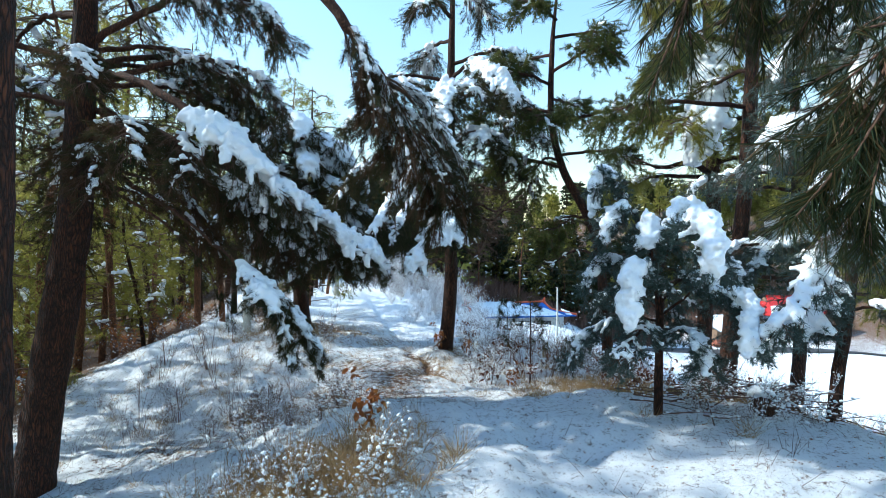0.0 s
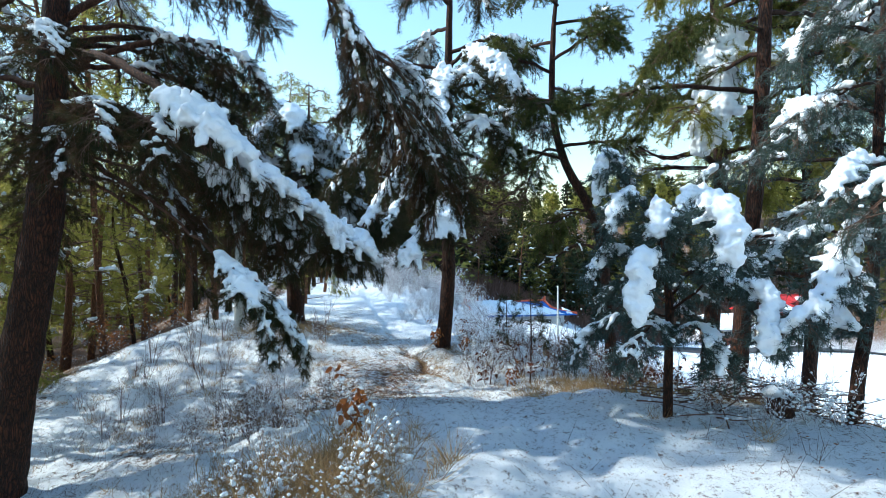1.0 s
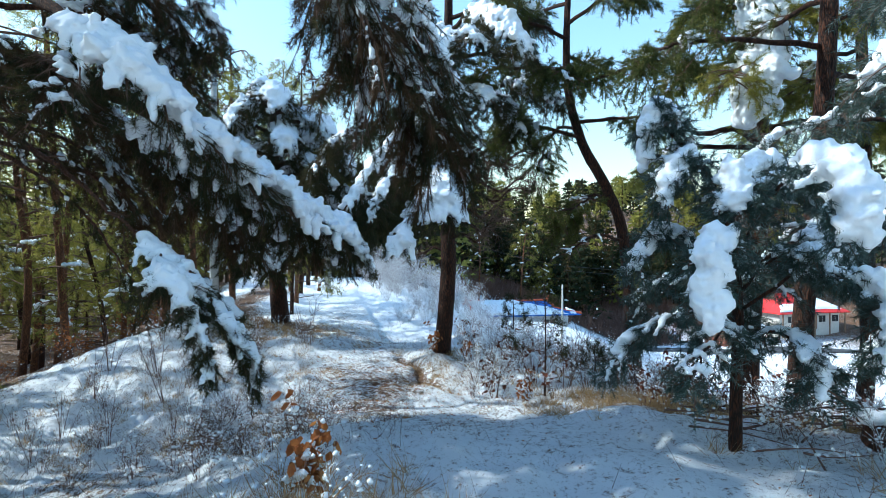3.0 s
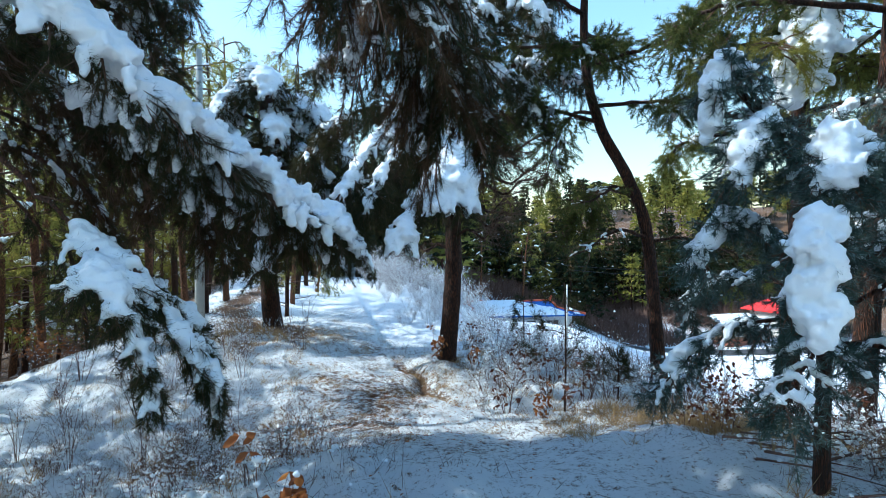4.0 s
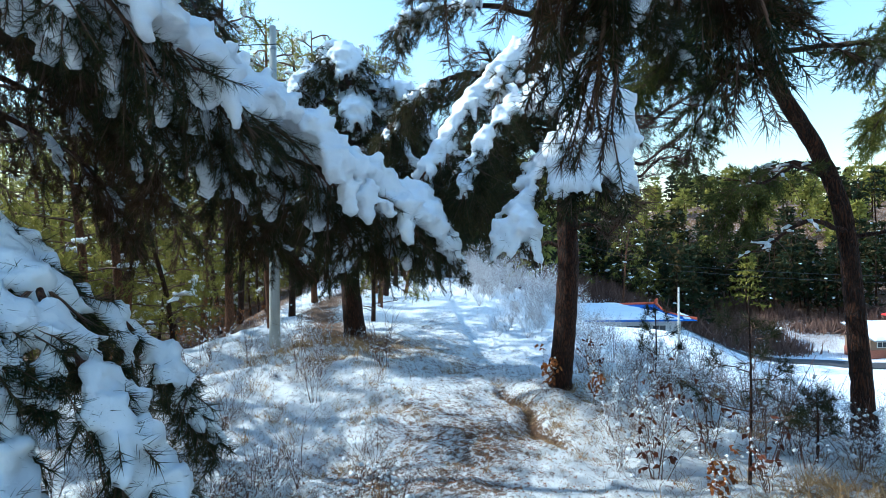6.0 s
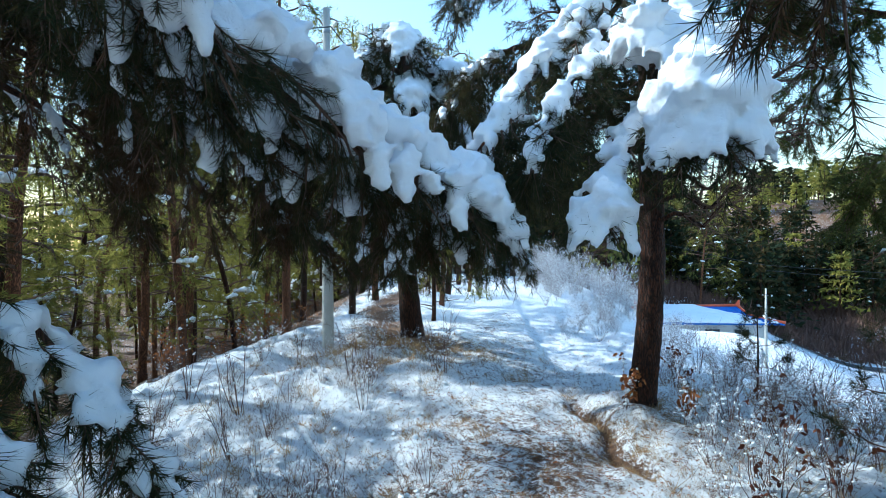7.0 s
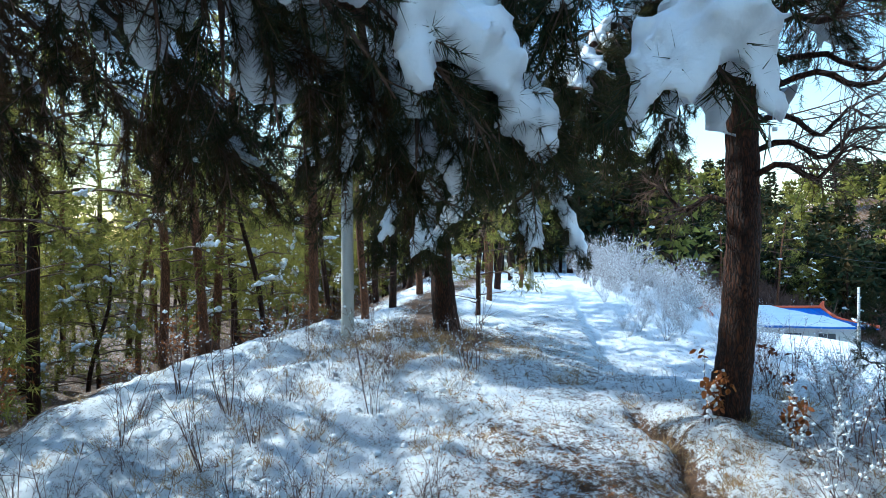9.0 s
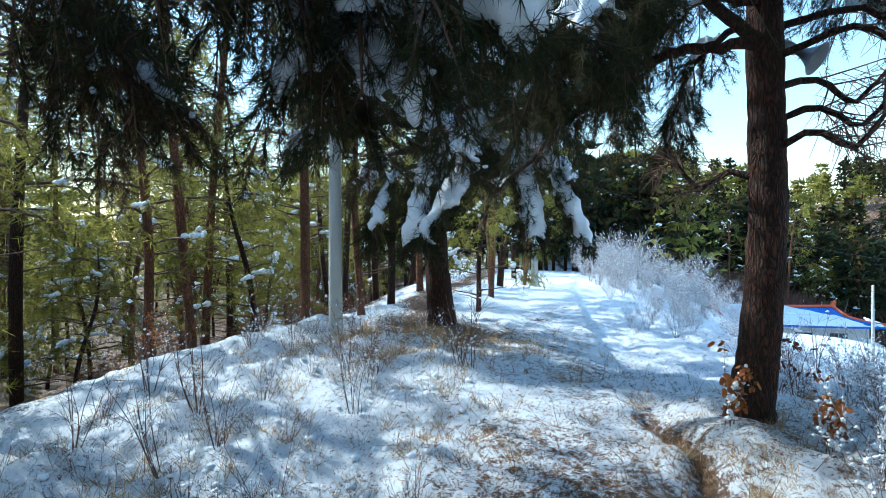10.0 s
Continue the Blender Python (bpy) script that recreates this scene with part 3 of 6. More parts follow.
    for pts in ([(-4.2, 7.3, 4.0), (-4.0, 6.8, 4.05), (-3.7, 6.4, 3.85), (-3.5, 6.1, 3.4)], [(-4.6, 7.4, 3.8), (-4.5, 7.0, 3.8), (-4.25, 6.6, 3.6), (-4.0, 6.4, 3.15)],
                [(-3.4, 7.2, 3.8), (-3.3, 6.8, 3.85), (-3.1, 6.5, 3.65), (-2.9, 6.3, 3.25)], [(-4.8, 7.4, 4.7), (-4.6, 6.8, 4.9), (-4.2, 6.3, 4.7), (-3.9, 6.0, 4.2)]):
        p.bough(pts, 0.025, 0.006, 0.15, 22, 0.42, 0.9, 9, 0.18, 0.45, 0.03, 0.036, 0.9, 0.8, far_snow=0.7, old=0.4)
    # the limb high over the clearing that ends in the hanging mass
    p.bough([(-4.9, 7.5, 6.2), (-3.6, 6.3, 6.6), (-2.2, 5.6, 6.2), (-1.2, 5.5, 5.0), (-0.72, 5.5, 4.3), (-0.45, 5.8, 3.75), (-0.12, 6.35, 3.4), (0.08, 6.7, 3.1)],
            0.075, 0.008, 0.48, 84, 0.62, 1.5, 10, 0.2, 0.6, 0.03, 0.034, 1.5, 0.95, far_snow=0.95, old=0.55)
    p.bough([(-0.6, 5.55, 4.15), (-0.15, 5.9, 3.9), (0.12, 6.3, 3.5), (0.2, 6.6, 3.0)], 0.02, 0.006, 0.1, 24, 0.28, 1.3, 9, 0.17, 0.6, 0.06, 0.04, 1.2, 0.6, far_snow=0.8)
    for z, a, ln in ((5.0, 200, 2.2), (5.7, 150, 2.4), (6.4, 100, 2.2), (7.9, 20, 2.0), (8.6, 240, 1.6), (9.4, 130, 1.4), (10.0, 330, 1.2), (4.4, 175, 1.9), (4.2, 130, 1.8), (6.9, 300, 2.2)):
        d = np.array([math.cos(radians(a)), math.sin(radians(a)), 0.0])
        b = np.array([-4.93, 7.55, z])
        p.bough([b, b + d * ln * 0.5 + (0, 0, 0.2), b + d * ln * 0.85, b + d * ln + (0, 0, -0.5)], 0.05, 0.008, 0.3, 18, 0.8, 0.7, 8, 0.26, 0.3, 0.04, 0.05, 0.7, 0.5)
    p.grow_needles(96, 0.075, 0.0034, 0.45)
    p.place("pine_tree", (-5.65, 7.5, gz(-5.65, 7.5)), "tall old pine with snow-laden limbs drooping over the trail", voxel=0.024, limb_bark=BARK_LIMB)


def trail_pine():
    """The straight dark pine at the trail's right edge, with heavy balls of snow on its front limbs."""
    p = Pine(21)
    p.bole([(0.02, 13.46, -0.35), (0.06, 13.47, 0.12), (0.13, 13.5, 0.7), (0.2, 13.53, 1.8), (0.18, 13.52, 3.1), (0.17, 13.51, 5.5), (0.25, 13.5, 9.0)],
           (0.27, 0.19, 0.168, 0.158, 0.152, 0.13, 0.05), 24, 70)
    # front limbs that carry the snow
    p.bough([(0.15, 13.4, 4.7), (0.12, 11.6, 4.4), (0.12, 10.2, 3.75), (0.06, 9.2, 3.05), (0.08, 8.8, 2.6)], 0.07, 0.01, 0.5, 28, 0.4, 1.0, 8, 0.16, 0.4, 0.13, 0.06, 1.0, 0.5, blanket=0.2, far_snow=0.5)
    p.bough([(0.12, 11.9, 4.4), (-0.3, 10.2, 4.1), (-0.85, 9.7, 3.4), (-1.25, 9.35, 2.7)], 0.045, 0.008, 0.3, 30, 0.36, 0.9, 8, 0.17, 0.6, 0.075, 0.05, 0.9, 0.7, blanket=0.08)
    p.bough([(0.12, 11.0, 4.1), (-0.1, 9.8, 3.2), (-0.35, 9.15, 2.55), (-0.5, 8.85, 2.2)], 0.04, 0.008, 0.5, 14, 0.22, 0.9, 6, 0.14, 0.5, 0.06, 0.05, 0.9, 0.35)
    p.bough([(-0.3, 10.2, 4.0), (-0.5, 9.6, 3.4), (-0.75, 9.3, 2.9), (-0.95, 9.15, 2.5)], 0.02, 0.006, 0.3, 18, 0.26, 0.9, 8, 0.17, 0.6, 0.06, 0.05, 0.9, 0.7)
    for c, r, k in (((0.1, 9.0, 2.85), 0.34, 70), ((-0.45, 8.92, 2.27), 0.2, 40), ((-0.2, 9.4, 3.45), 0.22, 34), ((0.25, 9.3, 3.2), 0.24, 30)):
        for _ in range(k):
            v = unit(p.rng.normal(size=3)) * p.rng.random() ** 0.4
            p.snow(np.array(c) + v * r * (0.85, 0.85, 0.6), r * (0.2 + 0.16 * p.rng.random()))
        for _ in range(k):
            a = p.rng.random() * 6.283
            q = np.array(c) + r * np.array([math.cos(a) * 0.8, math.sin(a) * 0.8, -0.4 - 0.25 * p.rng.random()])
            for f in range(2 + int(4 * p.rng.random())):
                p.snow(q + (0.015 * math.cos(a) * f, 0.015 * math.sin(a) * f, -0.045 * f), r * 0.13 * (1 - 0.1 * f))
    p.bough([(0.17, 13.5, 6.6), (0.6, 12.2, 6.6), (1.1, 11.1, 6.0), (1.5, 10.7, 5.3)], 0.05, 0.008, 0.4, 26, 0.6, 0.8, 9, 0.22, 0.5, 0.12, 0.07, 0.8, blanket=0.24)
    p.bough([(0.17, 13.5, 5.9), (0.1, 12.0, 5.95), (0.05, 11.0, 5.55), (-0.05, 10.6, 4.9)], 0.05, 0.008, 0.4, 26, 0.6, 0.8, 9, 0.22, 0.5, 0.11, 0.07, 0.8, blanket=0.2)
    p.bough([(0.17, 13.5, 5.2), (0.8, 12.6, 5.2), (1.3, 12.0, 4.8), (1.5, 11.7, 4.2)], 0.05, 0.008, 0.4, 26, 0.6, 0.8, 9, 0.22, 0.4, 0.07, 0.06, 0.8, blanket=0.1)
    # broken limb to the left, foliage hanging from its upper fork
    p.bough([(0.1, 13.4, 3.3), (-0.4, 13.25, 3.28), (-0.8, 13.1, 3.15), (-1.5, 12.8, 2.6), (-2.06, 12.58, 2.0)], 0.06, 0.012, 0.35, 8, 0.5, 0.5, 3, 0.2, 0.1, 0, 0.04, 0.5, 0.3)
    p.bough([(0.1, 13.4, 3.35), (-0.3, 13.0, 3.6), (-0.6, 12.4, 4.2), (-0.9, 11.6, 4.6)], 0.06, 0.012, 0.3, 26, 0.7, 1.0, 10, 0.26, 0.3, 0.03, 0.045, 0.9)
    p.bough([(0.1, 13.45, 3.9), (-0.6, 13.2, 3.9), (-1.1, 13.0, 3.5), (-1.2, 12.9, 2.9)], 0.05, 0.01, 0.35, 34, 0.55, 1.2, 11, 0.26, 0.25, 0.03, 0.045, 1.2)
    p.bough([(0.1, 13.45, 4.5), (-1.0, 12.9, 4.7), (-1.9, 12.4, 4.3), (-2.4, 12.1, 3.6)], 0.05, 0.01, 0.35, 40, 0.6, 1.2, 11, 0.26, 0.3, 0.04, 0.045, 1.2)
    p.bough([(0.1, 13.45, 4.0), (-0.6, 12.6, 3.9), (-1.0, 11.7, 3.35), (-1.15, 11.1, 2.75)], 0.05, 0.01, 0.35, 36, 0.55, 1.2, 10, 0.24, 0.3, 0.04, 0.045, 1.2)
    p.bough([(0.1, 13.4, 3.7), (-0.7, 12.9, 3.7), (-1.3, 12.4, 3.3), (-1.6, 12.0, 2.7)], 0.05, 0.01, 0.35, 36, 0.55, 1.2, 10, 0.24, 0.3, 0.04, 0.045, 1.2)
    for pts in ([(0.15, 13.6, 3.9), (-0.4, 13.9, 3.95), (-0.85, 14.0, 3.5), (-1.15, 14.1, 2.8)], [(0.15, 13.6, 4.3), (-0.6, 14.1, 4.3), (-1.15, 14.5, 3.95), (-1.45, 14.7, 3.3)],
                [(0.15, 13.6, 3.6), (-0.2, 14.1, 3.6), (-0.5, 14.3, 3.2), (-0.62, 14.4, 2.65)]):
        p.bough(pts, 0.04, 0.008, 0.3, 20, 0.45, 1.2, 9, 0.22, 0.6, 0.03, 0.045, 1.1, 0.8, far_snow=0.6)
    # bare twiggy limbs
    for z, a, ln in ((3.2, -15, 1.7), (3.6, -60, 1.8), (2.6, 5, 1.2), (2.1, 170, 0.9), (2.9, 30, 1.5), (3.9, -20, 1.9), (3.45, 10, 1.9), (2.35, -30, 1.1)):
        d = np.array([math.cos(radians(a)), math.sin(radians(a)), 0.0])
        b = np.array([0.18, 13.5, z])
        p.bough([b, b + d * ln * 0.35 + (0, 0, 0.12), b + d * ln * 0.6 + (0, 0, -0.05), b + d * ln * 0.8 + (0, 0, 0.2), b + d * ln + (0, 0, 0.15)], 0.035, 0.005, 0.25, 22, 0.7, -0.1, 6, 0.24, 0.0, 0, 0.04, 0.0, 0.0)
    for z, a, ln in ((4.6, 60, 2.4), (5.2, -40, 2.6), (5.4, 100, 2.2), (5.9, -80, 2.6), (6.2, 10, 2.2), (6.6, 180, 2.2), (7.0, -30, 2.0), (7.6, 120, 1.6), (8.2, 240, 1.4), (8.7, 30, 1.0), (5.6, 200, 2.6), (6.0, 240, 2.6), (4.9, -75, 2.6)):
        d = np.array([math.cos(radians(a)), math.sin(radians(a)), 0.0])
        b = np.array([0.18, 13.5, z])
        p.bough([b, b + d * ln * 0.5 + (0, 0, 0.15), b + d * ln * 0.85, b + d * ln + (0, 0, -0.3)], 0.05, 0.008, 0.35, 22, 0.8, 0.6, 8, 0.26, 0.4, 0.06, 0.06, 0.6, 0.9, blanket=0.06)
    p.grow_needles(74, 0.085, 0.0048, 0.4)
    p.place("pine_tree", (0.05, 13.47, gz(0.05, 13.47)), "straight dark pine with round balls of snow on its boughs", voxel=0.026)


def young_pine():
    """The young pine in the clearing, bent under its load."""
    p = Pine(31)
    p.bole([(2.68, 6.8, 0.1), (2.69, 6.8, 0.9), (2.7, 6.8, 1.7), (2.6, 6.78, 2.4), (2.35, 6.76, 2.9), (2.08, 6.74, 3.2), (1.98, 6.74, 3.3)], (0.06, 0.05, 0.045, 0.035, 0.025, 0.012), 12, 36)
    for pts in ([(2.69, 6.8, 1.55), (2.3, 6.9, 1.6), (1.95, 7.05, 1.4), (1.6, 7.15, 1.0)], [(2.69, 6.8, 1.9), (2.3, 6.8, 2.25), (1.95, 6.75, 2.3), (1.72, 6.7, 1.95)],
                [(2.69, 6.8, 1.8), (2.4, 6.4, 2.1), (2.15, 6.05, 2.2), (2.0, 5.85, 1.75)], [(2.68, 6.8, 2.1), (2.65, 6.2, 2.6), (2.65, 5.6, 2.72), (2.6, 5.25, 2.25)],
                [(2.69, 6.8, 1.6), (3.0, 6.4, 1.95), (3.3, 6.0, 1.9), (3.15, 5.6, 1.4)], [(2.69, 6.8, 1.45), (2.8, 6.4, 1.5), (2.9, 6.1, 1.35), (2.85, 5.95, 1.05)],
                [(2.68, 6.8, 2.3), (3.0, 7.2, 2.8), (3.4, 7.6, 3.0), (3.75, 7.8, 2.7)], [(2.69, 6.8, 1.9), (3.2, 6.9, 2.2), (3.6, 6.9, 2.2), (3.9, 6.85, 1.8)],
                [(2.68, 6.8, 2.2), (2.5, 6.5, 2.6), (2.35, 6.2, 2.7), (2.25, 6.0, 2.4)], [(2.6, 6.78, 2.4), (2.9, 6.6, 2.75), (3.15, 6.5, 2.7), (3.3, 6.4, 2.35)],
                [(2.45, 6.77, 2.8), (2.2, 6.6, 2.95), (2.0, 6.5, 2.85), (1.9, 6.45, 2.5)], [(2.69, 6.8, 1.7), (2.5, 7.3, 1.9), (2.3, 7.7, 1.8), (2.2, 7.9, 1.5)],
                [(2.69, 6.8, 1.6), (3.0, 7.3, 1.9), (3.2, 7.7, 1.7), (3.3, 7.9, 1.4)], [(2.69, 6.8, 1.4), (2.4, 6.4, 1.55), (2.1, 6.1, 1.4), (1.9, 6.0, 1.15)],
                [(2.69, 6.8, 1.75), (2.85, 6.5, 2.1), (3.0, 6.2, 2.15), (3.1, 6.0, 1.9)], [(2.35, 6.76, 2.9), (2.15, 6.75, 3.25), (1.98, 6.74, 3.4), (1.86, 6.74, 3.15)]):
        p.bough(pts, 0.016, 0.004, 0.22, 20, 0.27, 0.6, 8, 0.12, 0.7, 0.022, 0.027, 0.5, 1.0, far_snow=0.95)
    for pts, r in (([(2.35, 6.3, 2.2), (2.12, 6.0, 2.25), (2.0, 5.85, 1.95), (1.97, 5.8, 1.62)], 0.10), ([(2.66, 6.0, 2.72), (2.66, 5.6, 2.78), (2.62, 5.3, 2.55), (2.58, 5.2, 2.25)], 0.11),
                   ([(3.2, 6.1, 1.98), (3.32, 5.9, 1.9), (3.2, 5.7, 1.6), (3.12, 5.6, 1.38)], 0.085), ([(2.12, 6.74, 3.32), (1.97, 6.72, 3.42), (1.88, 6.72, 3.2), (1.84, 6.72, 2.9)], 0.075),
                   ([(2.85, 7.0, 2.7), (3.2, 7.4, 3.0), (3.5, 7.6, 3.03), (3.75, 7.75, 2.75)], 0.10), ([(2.5, 6.5, 2.62), (2.35, 6.2, 2.75), (2.27, 6.0, 2.5)], 0.085),
                   ([(2.3, 6.8, 2.28), (1.97, 6.74, 2.33), (1.75, 6.7, 2.0)], 0.06), ([(3.3, 6.9, 2.26), (3.6, 6.9, 2.25), (3.85, 6.85, 1.9)], 0.085),
                   ([(2.85, 6.62, 2.74), (3.1, 6.5, 2.75), (3.27, 6.42, 2.45)], 0.08), ([(2.25, 6.6, 2.98), (2.03, 6.5, 2.9), (1.92, 6.45, 2.55)], 0.07),
                   ([(1.95, 7.05, 1.45), (1.7, 7.13, 1.2)], 0.05), ([(2.85, 6.3, 1.5), (2.9, 6.1, 1.38), (2.86, 5.97, 1.1)], 0.06), ([(2.9, 6.35, 2.15), (3.05, 6.1, 2.1)], 0.07)):
        p.tongue(pts, r)
    p.grow_needles(54, 0.062, 0.0046, 0.35)
    p.place("pine_sapling", (2.68, 6.8, gz(2.68, 6.8)), "young pine bent under clumps of fresh snow, needles grey with frost", needle=NEEDLE_FROST, voxel=0.02)


def corner_pine():
    """The pine at the clearing's near right corner, with long hanging branch ends."""
    p = Pine(41)
    p.bole([(3.1, 0.1, -0.1), (3.05, 0.1, 2.0), (3.0, 0.1, 4.5), (2.95, 0.1, 8.0)], (0.2, 0.16, 0.13, 0.06), 16, 30)
    p.bough([(3.0, 0.2, 3.9), (1.9, 0.55, 3.4), (1.15, 0.85, 3.1), (0.85, 0.98, 2.85), (0.76, 1.02, 2.6)], 0.03, 0.004, 0.35, 18, 0.2, 0.9, 7, 0.12, 0.3, 0, 0.026, 1.1)
    p.bough([(3.0, 0.2, 4.2), (1.8, 0.7, 3.6), (0.9, 1.0, 3.25), (0.5, 1.1, 3.05)], 0.025, 0.004, 0.4, 16, 0.18, 0.8, 7, 0.12, 0.3, 0, 0.026, 1.0)
    p.bough([(3.0, 0.2, 4.4), (2.0, 1.0, 3.8), (1.2, 1.1, 3.4), (0.85, 1.15, 3.1)], 0.025, 0.004, 0.4, 16, 0.2, 0.9, 7, 0.12, 0.35, 0, 0.028, 1.0)
    p.bough([(3.0, 0.2, 4.0), (1.9, 0.9, 3.5), (1.25, 1.05, 3.15), (1.0, 1.08, 2.85)], 0.025, 0.004, 0.4, 14, 0.25, 0.9, 7, 0.16, 0.3, 0, 0.028, 1.0)
    p.grow_needles(54, 0.09, 0.0028, 1.1)
    p.place("pine_tree", (3.1, 0.1, gz(3.1, 0.1)), "pine with long drooping needle sprays dusted with snow", voxel=0.018)


def edge_pine():
    """The bare trunk at the clearing's near left edge, with a crown added out of view."""
    p = Pine(43)
    p.bole([(-2.62, 3.05, -0.6), (-2.6, 3.05, 1.5), (-2.56, 3.05, 3.5), (-2.5, 3.05, 8.0)], (0.17, 0.15, 0.14, 0.06), 16, 40)
    p.bough([(-2.53, 3.05, 6.0), (-3.2, 3.0, 6.3), (-3.9, 2.9, 6.2), (-4.4, 2.8, 5.8)], 0.05, 0.01, 0.3, 14, 0.6, 0.6, 6, 0.24, 0.4, 0.04, 0.05, 0.6)
    p.bough([(-2.53, 3.05, 6.6), (-2.6, 2.3, 6.9), (-2.7, 1.6, 6.8), (-2.8, 1.1, 6.4)], 0.05, 0.01, 0.3, 14, 0.6, 0.6, 6, 0.24, 0.4, 0.04, 0.05, 0.6)
    # unseen high boughs, added to shade the young pine and the clearing
    for z, a, ln in ((5.4, 200, 1.6), (6.2, 20, 1.5), (6.8, 110, 1.7), (7.2, 300, 1.5), (7.5, 180, 1.2), (7.8, 60, 1.0)):
        d = np.array([math.cos(radians(a)), math.sin(radians(a)), 0.0])
        b = np.array([-2.52, 3.05, z])
        p.bough([b, b + d * ln * 0.5 + (0, 0, 0.2), b + d * ln * 0.85 + (0, 0, 0.1), b + d * ln + (0, 0, -0.3)], 0.04, 0.008, 0.3, 14, 0.6, 0.6, 6, 0.24, 0.4, 0.04, 0.05, 0.6)
    p.grow_needles(40, 0.1, 0.005, 0.4)
    p.place("pine_tree", (-2.62, 3.05, gz(-2.62, 3.05)), "bare reddish pine trunk at the edge of the clearing")


def curved_pine():
    """The S-shaped pine on the bank."""
    p = Pine(51)
    p.bole([(3.86, 12.62, -0.8), (3.82, 12.62, 0.0), (3.76, 12.62, 0.85), (3.59, 12.6, 2.46), (3.26, 12.57, 3.35), (2.77, 12.52, 4.24), (2.49, 12.49, 5.37), (2.5, 12.5, 7.0), (2.6, 12.5, 8.2)],
           (0.18, 0.13, 0.11, 0.10, 0.095, 0.08, 0.06, 0.03), 16, 60)
    # long dead limb with a line of snow
    p.bough([(3.6, 12.55, 2.3), (3.0, 12.2, 2.42), (2.5, 11.9, 2.2), (2.1, 11.7, 2.0)], 0.035, 0.006, 0.3, 12, 0.5, 0.3, 3, 0.15, 0.6, 0.025, 0.03, 0.2, 0.0)
    p.bough([(3.6, 12.6, 2.2), (4.1, 12.5, 2.3), (4.8, 12.4, 2.1), (5.4, 12.3, 1.9)], 0.03, 0.005, 0.3, 12, 0.5, 0.2, 3, 0.15, 0.3, 0.015, 0.02, 0.2, 0.0)
    p.bough([(3.4, 12.6, 3.0), (2.9, 12.3, 3.1), (2.4, 12.0, 2.9), (1.9, 11.8, 2.9)], 0.03, 0.005, 0.3, 14, 0.5, 0.3, 4, 0.2, 0.3, 0, 0.03, 0.3, 0.6)
    for pts in ([(2.5, 12.5, 5.6), (1.9, 13.2, 5.7), (1.5, 13.8, 5.2), (1.3, 14.1, 4.5)], [(2.7, 12.5, 4.5), (2.4, 13.2, 4.6), (2.2, 13.8, 4.1), (2.1, 14.1, 3.5)], [(3.3, 12.6, 3.2), (2.9, 13.0, 3.2), (2.7, 13.3, 2.9), (2.6, 13.5, 2.5)]):
        p.bough(pts, 0.035, 0.006, 0.3, 24, 0.6, 0.8, 9, 0.24, 0.2, 0.02, 0.04, 0.6)
    for z, x, a, ln in ((4.3, 2.75, 200, 1.6), (4.6, 2.7, 20, 1.8), (5.0, 2.6, 250, 1.8), (5.3, 2.5, 330, 2.2), (5.6, 2.5, 160, 1.8), (5.9, 2.5, 60, 2.0), (6.2, 2.5, 210, 1.8), (6.5, 2.5, 300, 1.6), (6.9, 2.5, 120, 1.4), (7.3, 2.55, 10, 1.3), (7.7, 2.6, 220, 1.0)):
        d = np.array([math.cos(radians(a)), math.sin(radians(a)), 0.0])
        b = np.array([x, 12.5, z])
        p.bough([b, b + d * ln * 0.5 + (0, 0, 0.15), b + d * ln * 0.85 + (0, 0, 0.2), b + d * ln + (0, 0, 0.0)], 0.04, 0.006, 0.35, 22, 0.7, 0.3, 9, 0.24, 0.25, 0.02, 0.045, 0.3)
    p.grow_needles(50, 0.085, 0.009, 0.2)
    p.place("pine_tree", (3.84, 12.62, gz(3.84, 12.62)), "dark S-shaped pine leaning over the snowy bank", voxel=0.035, needle=NEEDLE_MID)


def bank_pine(seed, base, mid, top, r, snowy, label):
    """One of the tall pines on the bank to the right."""
    p = Pine(seed)
    b, m, t = (np.array(v, float) for v in (base, mid, top))
    p.bole([b - (0, 0, 0.5), b * 0.7 + m * 0.3, m, m * 0.4 + t * 0.6, t], (r * 1.35, r * 1.05, r * 0.95, r * 0.7, r * 0.25), 16, 50)
    g = p.rng
    h = t[2] - b[2]
    for k in range(18):
        z = m[2] + (t[2] - m[2]) * (0.05 + 0.93 * k / 18)
        c = m + (t - m) * (z - m[2]) / (t[2] - m[2])
        a = k * 2.4 + g.random()
        ln = (2.3 - 1.3 * k / 18) * (0.8 + 0.4 * g.random())
        d = np.array([math.cos(a), math.sin(a), 0.0])
        p.bough([c, c + d * ln * 0.5 + (0, 0, 0.1), c + d * ln * 0.85, c + d * ln + (0, 0, -0.2 - 0.3 * snowy)], r * 0.35, 0.007, 0.3, 21, 0.75, 0.4 + 0.3 * snowy, 8, 0.25, snowy * 0.6, 0.05 * snowy, 0.055, 0.4 + 0.4 * snowy)
    return p


